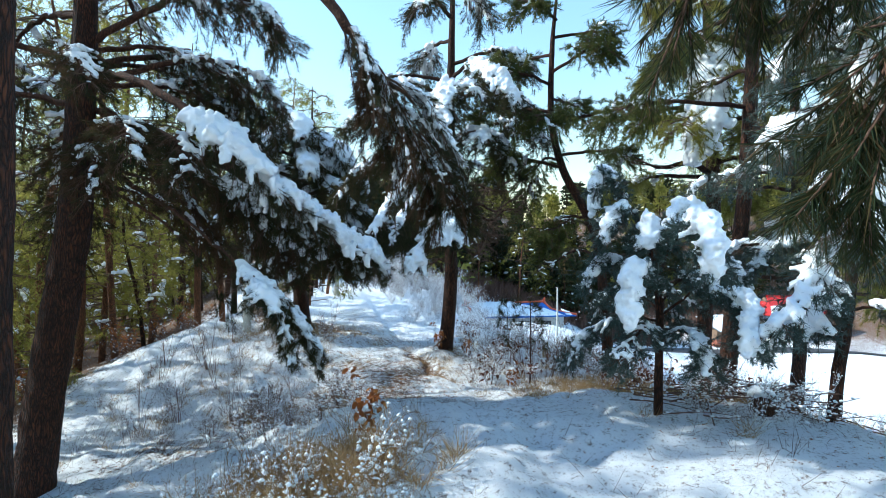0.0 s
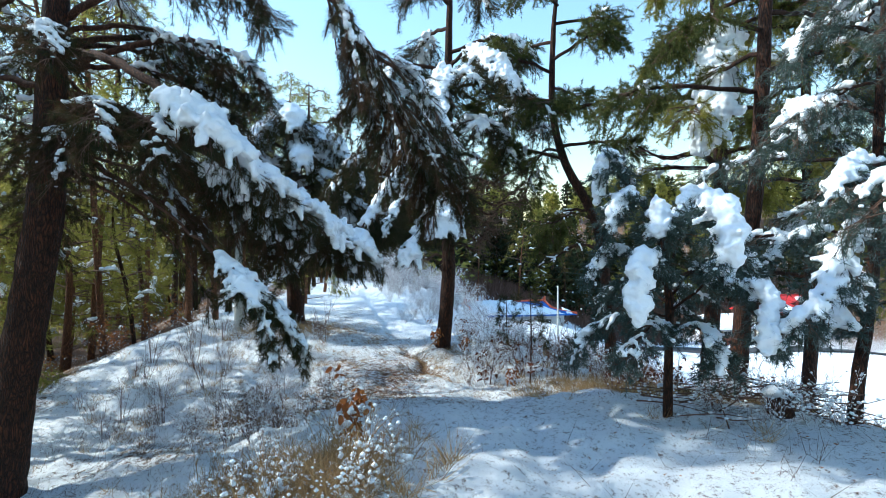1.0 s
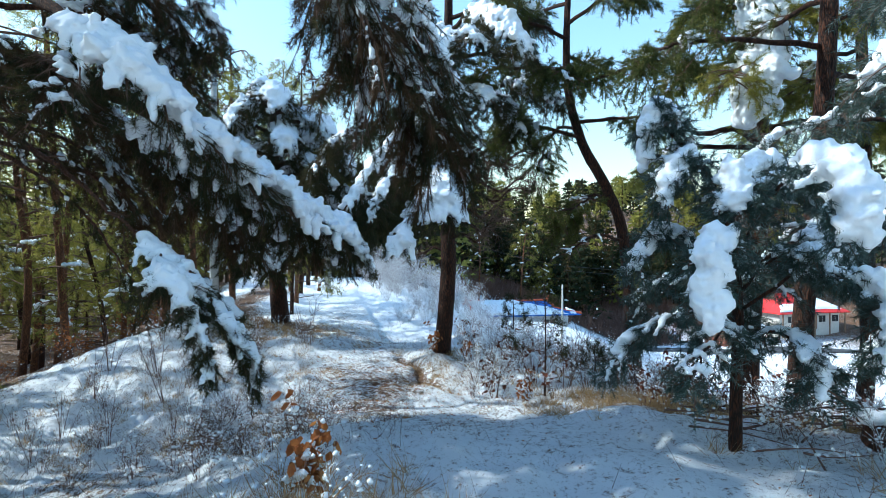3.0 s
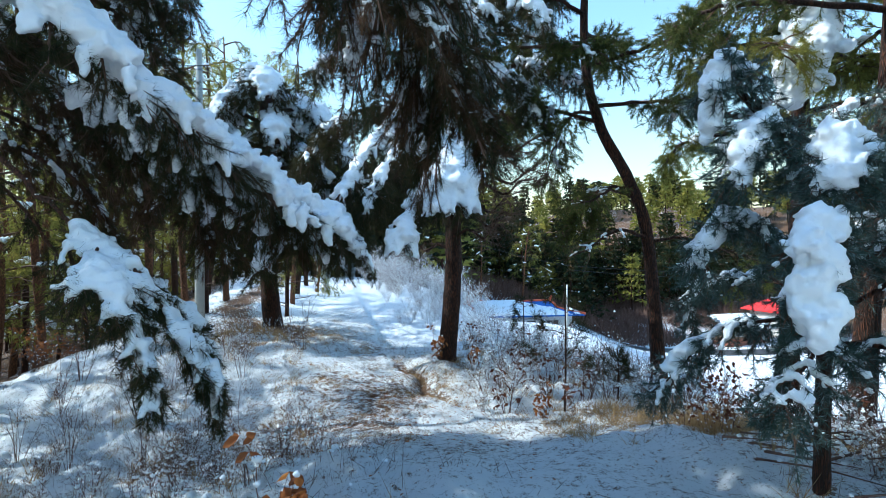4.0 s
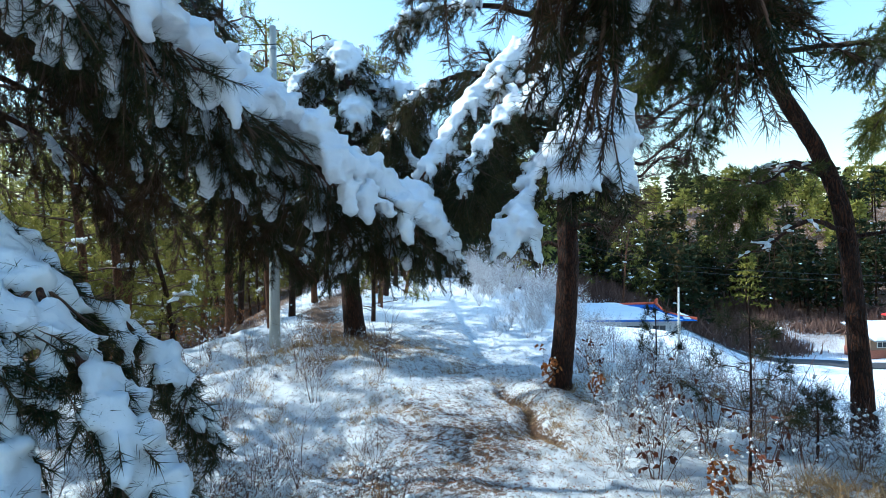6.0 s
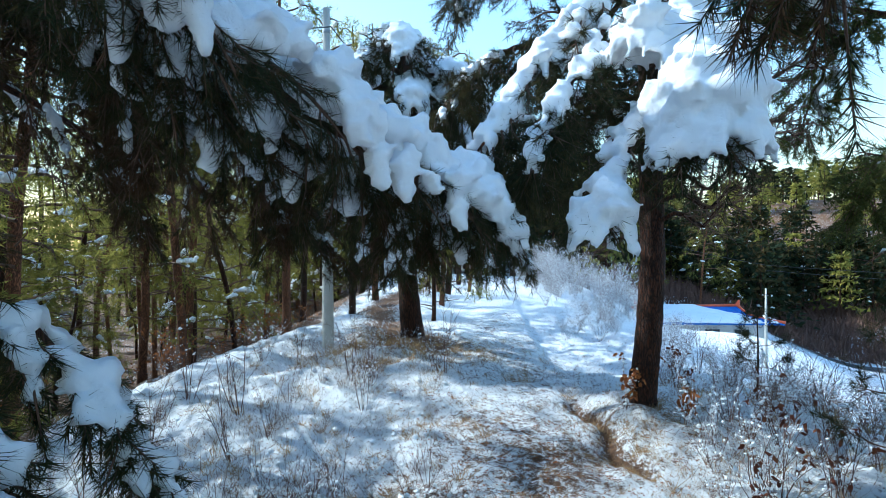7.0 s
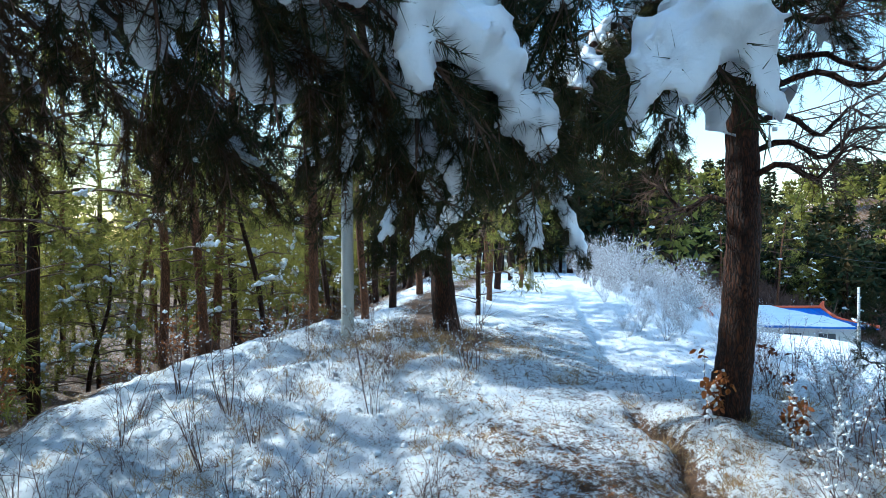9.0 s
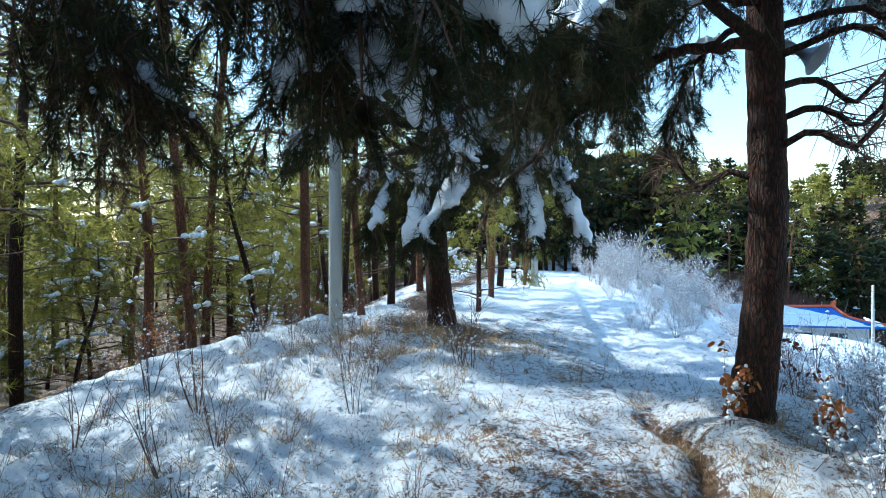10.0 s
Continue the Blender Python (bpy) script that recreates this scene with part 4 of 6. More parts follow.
def bank_pines():
    p = bank_pine(61, (5.67, 12.0, -0.4), (5.95, 12.0, 3.4), (5.75, 12.0, 9.5), 0.15, 0.22, "")
    p.bough([(5.9, 12.0, 4.1), (5.3, 11.7, 4.3), (4.5, 11.4, 4.15), (3.9, 11.2, 4.35)], 0.07, 0.008, 0.25, 12, 0.6, 0.1, 3, 0.2, 0.0, 0, 0.03, 0.0, 0.0)
    p.bough([(5.85, 12.0, 6.8), (5.45, 11.0, 6.35), (5.15, 10.6, 5.3), (4.88, 10.45, 4.25)], 0.05, 0.008, 0.3, 24, 0.5, 0.7, 6, 0.2, 0.7, 0.15, 0.08, 0.6, 0.6, blanket=0.3)
    p.tongue([(5.35, 10.8, 6.0), (5.2, 10.6, 5.4), (5.02, 10.5, 4.8), (4.86, 10.45, 4.2)], 0.27)
    p.grow_needles(50, 0.085, 0.009, 0.2)
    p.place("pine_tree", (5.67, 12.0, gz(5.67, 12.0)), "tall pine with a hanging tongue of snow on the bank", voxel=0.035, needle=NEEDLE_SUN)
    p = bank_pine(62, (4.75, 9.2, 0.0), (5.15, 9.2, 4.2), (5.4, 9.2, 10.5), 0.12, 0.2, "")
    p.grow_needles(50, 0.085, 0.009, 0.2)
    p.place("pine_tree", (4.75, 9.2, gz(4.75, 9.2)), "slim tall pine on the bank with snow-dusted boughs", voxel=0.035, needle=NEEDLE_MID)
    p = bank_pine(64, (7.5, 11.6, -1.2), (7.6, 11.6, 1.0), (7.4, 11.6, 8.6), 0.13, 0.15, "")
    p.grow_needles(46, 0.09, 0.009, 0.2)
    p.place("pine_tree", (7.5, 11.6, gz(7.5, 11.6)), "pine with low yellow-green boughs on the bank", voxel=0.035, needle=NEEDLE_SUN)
    # a shorter pine further right, with snow along its low boughs
    p = bank_pine(63, (5.2, 7.3, 0.1), (5.5, 7.35, 2.0), (5.7, 7.4, 6.0), 0.075, 0.7, "")
    p.bough([(5.4, 7.3, 2.6), (4.7, 6.6, 2.55), (4.0, 5.9, 2.15), (3.3, 5.5, 1.55)], 0.03, 0.006, 0.35, 18, 0.35, 0.6, 6, 0.18, 0.9, 0.07, 0.06, 0.6)
    p.bough([(5.45, 7.3, 3.0), (4.9, 6.7, 3.3), (4.4, 6.3, 3.2), (4.0, 6.0, 2.8)], 0.03, 0.006, 0.35, 16, 0.35, 0.6, 6, 0.18, 0.9, 0.06, 0.06, 0.6)
    for pts in ([(5.3, 7.3, 1.9), (4.9, 6.9, 2.0), (4.5, 6.5, 1.8), (4.3, 6.3, 1.45)], [(5.35, 7.3, 2.2), (5.8, 6.8, 2.4), (6.2, 6.4, 2.2), (6.5, 6.2, 1.8)],
                [(5.3, 7.3, 1.6), (5.7, 7.0, 1.7), (6.1, 6.8, 1.5), (6.4, 6.7, 1.1)], [(5.4, 7.3, 2.4), (5.0, 7.6, 2.6), (4.6, 7.8, 2.4), (4.3, 7.9, 2.0)],
                [(5.3, 7.3, 1.4), (5.0, 7.5, 1.5), (4.7, 7.6, 1.3), (4.5, 7.7, 1.0)], [(5.4, 7.3, 2.6), (5.7, 7.6, 2.8), (6.1, 7.8, 2.6), (6.4, 7.9, 2.2)]):
        p.bough(pts, 0.022, 0.005, 0.25, 18, 0.32, 0.6, 8, 0.15, 0.9, 0.05, 0.045, 0.6, far_snow=0.9)
    p.grow_needles(40, 0.085, 0.006, 0.3)
    p.place("pine_tree", (5.2, 7.3, gz(5.2, 7.3)), "thin leaning pine loaded with white snow", needle=NEEDLE_FROST, voxel=0.028)


def crown_pine():
    """The broad snowy pine further along the trail's left side."""
    p = Pine(71)
    p.bole([(-4.2, 16.4, -0.2), (-4.22, 16.4, 0.3), (-4.3, 16.37, 1.3), (-4.35, 16.35, 3.0), (-4.4, 16.35, 5.0), (-4.4, 16.35, 6.5)], (0.36, 0.24, 0.2, 0.17, 0.13, 0.05), 18, 44)
    g = p.rng
    for k in range(26):
        f = k / 26
        z = 3.0 + 3.4 * f
        a = k * 2.4 + g.random() * 0.6
        ln = 2.3 * math.sqrt(max(0.05, 1 - f ** 2.2)) * (0.8 + 0.35 * g.random())
        d = np.array([math.cos(a), math.sin(a), 0.0])
        b = np.array([-4.36, 16.36, z])
        top = f > 0.45
        p.bough([b, b + d * ln * 0.5 + (0, 0, 0.15), b + d * ln * 0.85 + (0, 0, -0.05), b + d * ln + (0, 0, -0.5)], 0.06, 0.008, 0.3, 20, 0.75, 0.7, 9, 0.28, 0.6 if top else 0.3, 0.12 if top else 0.06, 0.08, 0.8, blanket=0.26 if top else 0.08)
    # low boughs that droop towards the trail
    p.bough([(-4.3, 16.4, 3.7), (-3.5, 16.2, 3.5), (-2.75, 16.3, 2.6), (-2.5, 16.1, 1.6)], 0.05, 0.008, 0.3, 26, 0.5, 0.9, 9, 0.24, 0.5, 0.1, 0.06, 0.9, blanket=0.16)
    p.bough([(-4.3, 16.4, 3.3), (-4.0, 15.7, 3.0), (-4.05, 15.2, 2.3), (-4.1, 15.0, 1.55)], 0.05, 0.008, 0.3, 26, 0.45, 0.9, 9, 0.24, 0.5, 0.1, 0.06, 0.9, blanket=0.15)
    p.bough([(-4.3, 16.4, 3.0), (-4.7, 15.7, 2.7), (-4.8, 15.3, 2.1), (-4.85, 15.1, 1.7)], 0.04, 0.008, 0.3, 18, 0.4, 0.9, 9, 0.24, 0.4, 0.06, 0.05, 0.9)
    p.bough([(-4.3, 16.4, 3.6), (-3.0, 16.2, 3.4), (-2.5, 16.5, 2.95), (-2.1, 16.5, 2.25), (-1.75, 16.45, 1.55)], 0.05, 0.008, 0.3, 24, 0.36, 0.9, 8, 0.2, 0.7, 0.11, 0.06, 0.9, 0.8, blanket=0.15, far_snow=0.7)
    p.bough([(-4.3, 16.3, 3.4), (-3.5, 15.7, 3.15), (-3.4, 15.35, 2.7), (-3.6, 15.05, 2.15), (-3.85, 14.8, 1.7)], 0.05, 0.008, 0.3, 24, 0.36, 0.9, 8, 0.2, 0.7, 0.11, 0.06, 0.9, 0.8, blanket=0.15, far_snow=0.7)
    p.grow_needles(30, 0.12, 0.009, 0.4)
    p.place("pine_tree", (-4.2, 16.4, gz(-4.2, 16.4)), "broad pine with a domed crown heaped with snow beside the trail", voxel=0.045)


for build in (left_pine, trail_pine, young_pine, corner_pine, edge_pine, curved_pine, bank_pines, crown_pine):
    build()


# ---- the wood on the left and along the trail: a few pines, repeated ----
def wood_pine(seed, h, clear, r, snowy, spread, bark, needle, lean=0.0):
    p = Pine(seed, fine=False)
    g = p.rng
    wob = g.normal(scale=0.12, size=(3, 2))
    p.bole([(0, 0, -0.8), (0.02, 0, 0.3), (wob[0, 0] + lean * 0.3, wob[0, 1], h * 0.35), (wob[1, 0] + lean * 0.7, wob[1, 1], h * 0.7), (wob[2, 0] + lean, wob[2, 1], h)], (r * 1.5, r, r * 0.9, r * 0.65, r * 0.15), 9, 22)
    n = 20
    for k in range(n):
        f = k / n
        z = clear + (h - clear) * f
        c = np.array([lean * z / h, 0, z])
        a = k * 2.4 + g.random()
        ln = spread * (1 - 0.7 * f ** 1.6) * (0.75 + 0.5 * g.random())
        d = np.array([math.cos(a), math.sin(a), 0.0])
        p.bough([c, c + d * ln * 0.5 + (0, 0, 0.15), c + d * ln * 0.85 + (0, 0, 0.1), c + d * ln + (0, 0, -0.15)], r * 0.3, 0.008, 0.35, 7, 0.8, 0.35, 4, 0.32, snowy * 0.8, 0, 0.07, 0.3, 1.0, False)
    # dead lower branches
    for k in range(8):
        z = clear * (0.25 + 0.75 * g.random())
        a = g.random() * 6.283
        d = np.array([math.cos(a), math.sin(a), 0.1])
        tube(p.twigs, np.stack([d * s * (0.6 + 0.7 * g.random()) + (lean * z / h, 0, z + 0.1 * s) for s in (0, 0.4, 0.8, 1.1)]), (0.018, 0.005), 4)
    p.grow_needles(10, 0.19, 0.019, 0.15)
    return p


WOOD = []
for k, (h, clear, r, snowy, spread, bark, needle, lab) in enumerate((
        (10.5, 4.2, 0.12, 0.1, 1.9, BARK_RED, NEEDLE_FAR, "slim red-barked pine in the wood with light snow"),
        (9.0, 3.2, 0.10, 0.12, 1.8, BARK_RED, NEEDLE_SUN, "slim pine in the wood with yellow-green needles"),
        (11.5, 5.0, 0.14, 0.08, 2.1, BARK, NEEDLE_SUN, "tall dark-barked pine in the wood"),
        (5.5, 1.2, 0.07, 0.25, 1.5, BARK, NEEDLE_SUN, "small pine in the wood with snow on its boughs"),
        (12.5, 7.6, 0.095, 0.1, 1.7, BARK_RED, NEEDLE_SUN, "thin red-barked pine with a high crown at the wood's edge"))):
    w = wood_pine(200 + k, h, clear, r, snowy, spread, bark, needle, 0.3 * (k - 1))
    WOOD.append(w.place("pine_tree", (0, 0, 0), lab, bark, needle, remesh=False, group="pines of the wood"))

def sunward(x, y, px, py):
    """How far (x, y) lies from (px, py) towards the sun, and how far beside that line."""
    return SUN_WAY.x * (x - px) + SUN_WAY.y * (y - py), SUN_WAY.y * (x - px) - SUN_WAY.x * (y - py)


spots = []
wr = np.random.default_rng(77)
for x, y in ((-9.5, 9.2), (-6.4, 26.0), (-7.3, 30.0), (-5.5, 22.0), (-8.2, 31.5), (-10.6, 8.2), (-7.9, 17.5), (-8.3, 20.5), (-9.0, 23.5), (-9.6, 27.0), (-7.0, 33.0), (-8.6, 37.0), (-9.0, 41.0), (-8.8, 7.0), (-8.4, 5.2)):
    spots.append((x, y))
tries = 0
while len(spots) < 122 and tries < 6000:
    tries += 1
    # pines at y below 4 stand out of view, added to cast shade
    x, y = wr.uniform(-34, -7.2), wr.uniform(-14, 60)
    if x > -6.9 - 0.30 * max(0, y - 12) or math.hypot(x, y) < 9:
        continue
    # thin places in the wood on the sunny side of the rise, the trail and the clearing
    if any(2 < sunward(x, y, px, py)[0] < 14 and abs(sunward(x, y, px, py)[1]) < w for px, py, w in ((-4.0, 12.9, 1.1), (-2.0, 15.6, 0.7), (-2.0, 19.0, 0.8))):
        continue
    if min(math.hypot(x - a, y - b) for a, b in spots) > 1.9:
        spots.append((x, y))
n_tall = len(spots)
while len(spots) < n_tall + 26:
    x, y = wr.uniform(-24, -7.8), wr.uniform(8, 46)
    if x < -7.6 - 0.28 * max(0, y - 12) and math.hypot(x + 0.6, y - 8) > 8 and not (sunward(x, y, -4.0, 12.4)[0] < 9 and abs(sunward(x, y, -4.0, 12.9)[1]) < 1.1) and min(math.hypot(x - a, y - b) for a, b in spots) > 0.8:
        spots.append((x, y))
n_low = len(spots)
for x, y in ((-3, 52), (0, 56), (-6, 60), (4, 62), (-9, 55), (2, 70), (-4, 72), (-12, 66), (9, 66), (13, 72), (-16, 60), (7, 78)):
    spots.append((x, y))
for n in range(9):
    spots.append((wr.uniform(-25.0, -18.0), 15 + 1.3 * n + wr.normal() * 0.5))
spots += [(-9.8, 16.3), (-11.3, 18.0), (-12.6, 9.4)]
for n, (x, y) in enumerate(spots):
    src = WOOD[3 if n_tall <= n < n_low else int(wr.choice(4, p=(0.3, 0.25, 0.25, 0.2)))] if n >= 15 else WOOD[2 if n < 5 else (1 if n > 12 else n % 3)]
    if n >= len(spots) - 12:
        src = WOOD[4]
    s = wr.uniform(0.85, 1.15)
    m = pose(x, y, gz(x, y), wr.normal() * 2, wr.normal() * 2, wr.uniform(0, 360))
    if n < len(WOOD):
        WOOD[n].matrix_basis = m
        continue
    c = copy_thing(src, m)
    c.scale = (s, s, s)


# ---- far wood on the hills, beyond counting ----
def far_wood():
    rng = np.random.default_rng(5)
    tr, nd, ns, sn = Soup(), Soup(), Soup(), Soup()
    placed = 0
    while placed < 1330:
        a = rng.uniform(radians(-32), radians(62))
        d = rng.uniform(84, 230) if placed < 760 else rng.uniform(72, 112)
        if placed >= 1200:
            a, d = rng.uniform(radians(-80), radians(-26)), rng.uniform(48, 100)
        elif placed >= 1120:
            a, d = rng.uniform(radians(-24), radians(0)), rng.uniform(50, 74)
        x, y = d * math.sin(a), d * math.cos(a)
        if 20 < x < 75 and y < 90:
            continue
        z = gz(x, y)
        h = rng.uniform(7.5, 11.5)
        w = rng.uniform(2.2, 3.6)
        tube(tr, [(x, y, z - 0.5), (x + rng.normal() * 0.2, y, z + h * 0.5), (x, y, z + h)], (0.16, 0.03), 4)
        n = 330 if d < 120 else 190
        f = rng.random(n) ** 0.8
        lay = np.floor(f * 7) / 7 + 0.02 * rng.normal(size=n)
        ang = rng.random(n) * 6.283
        rad = w * np.sqrt(rng.random(n)) * (1.05 - 0.85 * lay) * (0.75 + 0.35 * np.sin(ang * 3 + placed))
        pos = np.stack([x + rad * np.cos(ang), y + rad * np.sin(ang), z + h * (0.28 + 0.74 * lay) - 0.12 * rad], 1)
        way = unit(np.stack([np.cos(ang), np.sin(ang), 0.5 * rng.normal(size=n)], 1) + 0.5 * rng.normal(size=(n, 3)))
        # dark crowns paint the shaded slope, sunny ones the lit hilltop and left
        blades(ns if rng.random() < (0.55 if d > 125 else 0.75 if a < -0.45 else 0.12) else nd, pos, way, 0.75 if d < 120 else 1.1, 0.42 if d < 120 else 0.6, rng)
        k = rng.choice(n, int(n * rng.choice((0.0, 0.004, 0.018))))
        lumps(sn, pos[k] + (0, 0, 0.12), 0.12 + 0.2 * rng.random(len(k)), rng, 0.5, ICO1, 0.25)
        placed += 1
    br = Soup()
    for _ in range(1400):
        a, d = rng.uniform(radians(-8), radians(52)), rng.uniform(60, 104)
        x, y = d * math.sin(a), d * math.cos(a)
        if 31 < x < 66 and y < 84 or x < 14 and d < 64 or x > 14 and y < 73:
            continue
        n = 46
        pos = np.stack([x + rng.normal(0, 0.9, n), y + rng.normal(0, 0.9, n), np.full(n, gz(x, y))], 1)
        blades(br, pos, unit(rng.normal(size=(n, 3)) * 0.5 + (0, 0, 1.0)), rng.uniform(0.8, 2.4, n), 0.14, rng)
    ob = thing("far_wood", 0, 90, 0, "pine wood covering the far hills, lightly dusted with snow", "wood", kind="stuff")
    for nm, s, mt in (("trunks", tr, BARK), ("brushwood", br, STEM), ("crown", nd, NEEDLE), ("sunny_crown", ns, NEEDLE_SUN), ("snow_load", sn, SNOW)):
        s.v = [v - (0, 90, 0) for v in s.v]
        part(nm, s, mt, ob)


far_wood()


# ---- undergrowth ----
def shrub(seed, h, stems, spread, forks, flake, leaf=None, stem=STEM, name="shrub", label="", category="shrub", group="", thick=0.006, leaves=0, blob=1.0, leaf_size=1.0):
    """A bare shrub: forked stems, snow resting on the twigs, a few withered leaves."""
    g = np.random.default_rng(seed)
    wood, snow, lv = Soup(), Soup(), Soup()
    cs, rs = [], []
    tips = []
    for k in range(stems):
        a = g.random() * 6.283
        lean = spread * (0.25 + 0.75 * g.random())
        hh = h * (0.55 + 0.5 * g.random())
        base = np.array([math.cos(a), math.sin(a), 0]) * 0.06 * g.random() + (0, 0, -0.08)
        top = np.array([math.cos(a) * lean, math.sin(a) * lean, hh])
        mid = (base + top) * 0.5 + np.array([math.cos(a), math.sin(a), 0]) * -0.1 * lean + g.normal(scale=0.03, size=3)
        p = spline([base, mid, top], 8)
        tube(wood, p, (thick, thick * 0.35), 4)
        for f in range(forks):
            i = 2 + int(g.random() * 5)
            d = unit(unit(p[i] - p[i - 1]) + 0.9 * unit(g.normal(size=3)))
            ln = hh * (0.18 + 0.3 * g.random())
            q = np.stack([p[i], p[i] + d * ln * 0.5 + (0, 0, 0.02), p[i] + d * ln + (0, 0, 0.05 * ln)])
            tube(wood, q, (thick * 0.5, thick * 0.2), 3)
            tips.append(q[-1])
            for e in range(2):
                d2 = unit(d + 0.8 * unit(g.normal(size=3)))
                tube(wood, np.stack([q[1], q[1] + d2 * ln * 0.5]), (thick * 0.35, thick * 0.15), 3)
                tips.append(q[1] + d2 * ln * 0.5)
            for u in g.random(flake):
                c = q[0] + (q[2] - q[0]) * u
                cs.append(c + (0, 0, 0.008))
                rs.append(0.007 + 0.022 * g.random() ** 3)
        for u in g.random(flake * 2):
            cs.append(p[int(u * 7)] + g.normal(scale=0.01, size=3))
            rs.append(0.008 + 0.018 * g.random() ** 2)
    lumps(snow, cs, np.array(rs) * blob, g, 0.8, OCTA if blob < 1.5 else ICO1, 0.2)
    tips = np.array(tips)
    if leaves:
        k = g.choice(len(tips), min(leaves, len(tips)), replace=False)
        for c in tips[k]:
            for _ in range(2):
                w = unit(g.normal(size=3) + np.array([0, 0, -0.9]))
                sd = unit(np.cross(w, g.normal(size=3)))
                nn = np.cross(w, sd)
                ln, wd = leaf_size * (0.055 + 0.04 * g.random()), leaf_size * (0.014 + 0.01 * g.random())
                v = [c, c + w * ln * 0.35 + sd * wd + nn * 0.012, c + w * ln * 0.75 + sd * wd * 0.8, c + w * ln, c + w * ln * 0.75 - sd * wd * 0.8, c + w * ln * 0.35 - sd * wd + nn * 0.012, c + w * ln * 0.5 - nn * 0.008]
                lv.add(v, [[0, 1, 6], [1, 2, 6], [2, 3, 6], [3, 4, 6], [4, 5, 6], [5, 0, 6]])
    ob = thing(name, 0, 0, 0, label, category, group)
    tagged(part("stem_work", wood, stem, ob), kind="stuff")
    if cs:
        tagged(part("snow_load", snow, SNOW, ob, "flecks of snow on the twigs"), kind="stuff")
    if lv.v:
        tagged(part("foliage", lv, leaf or OAK_DARK, ob, "withered brown leaves"), kind="stuff")
    return ob


def scatter(protos, spots, rng, lo=0.8, hi=1.2, sink=0.0):
    used = set()
    for x, y, k in spots:
        src = protos[k % len(protos)]
        s = rng.uniform(lo, hi)
        m = pose(x, y, gz(x, y) - sink, rng.normal() * 4, rng.normal() * 4, rng.uniform(0, 360))
        if src.name not in used:
            used.add(src.name)
            src.matrix_basis = m
        else:
            c = copy_thing(src, m)
            c.scale = (s, s, s)


def spread_spots(rng, n, x0, x1, y0, y1, keep=0.0, off_path=0.9):
    out = []
    while len(out) < n:
        x, y = rng.uniform(x0, x1), rng.uniform(y0, y1)
        if abs(x - float(path_x(np.float64(y)))) < off_path:
            continue
        out.append((x, y, int(rng.integers(0, 99))))
    return out


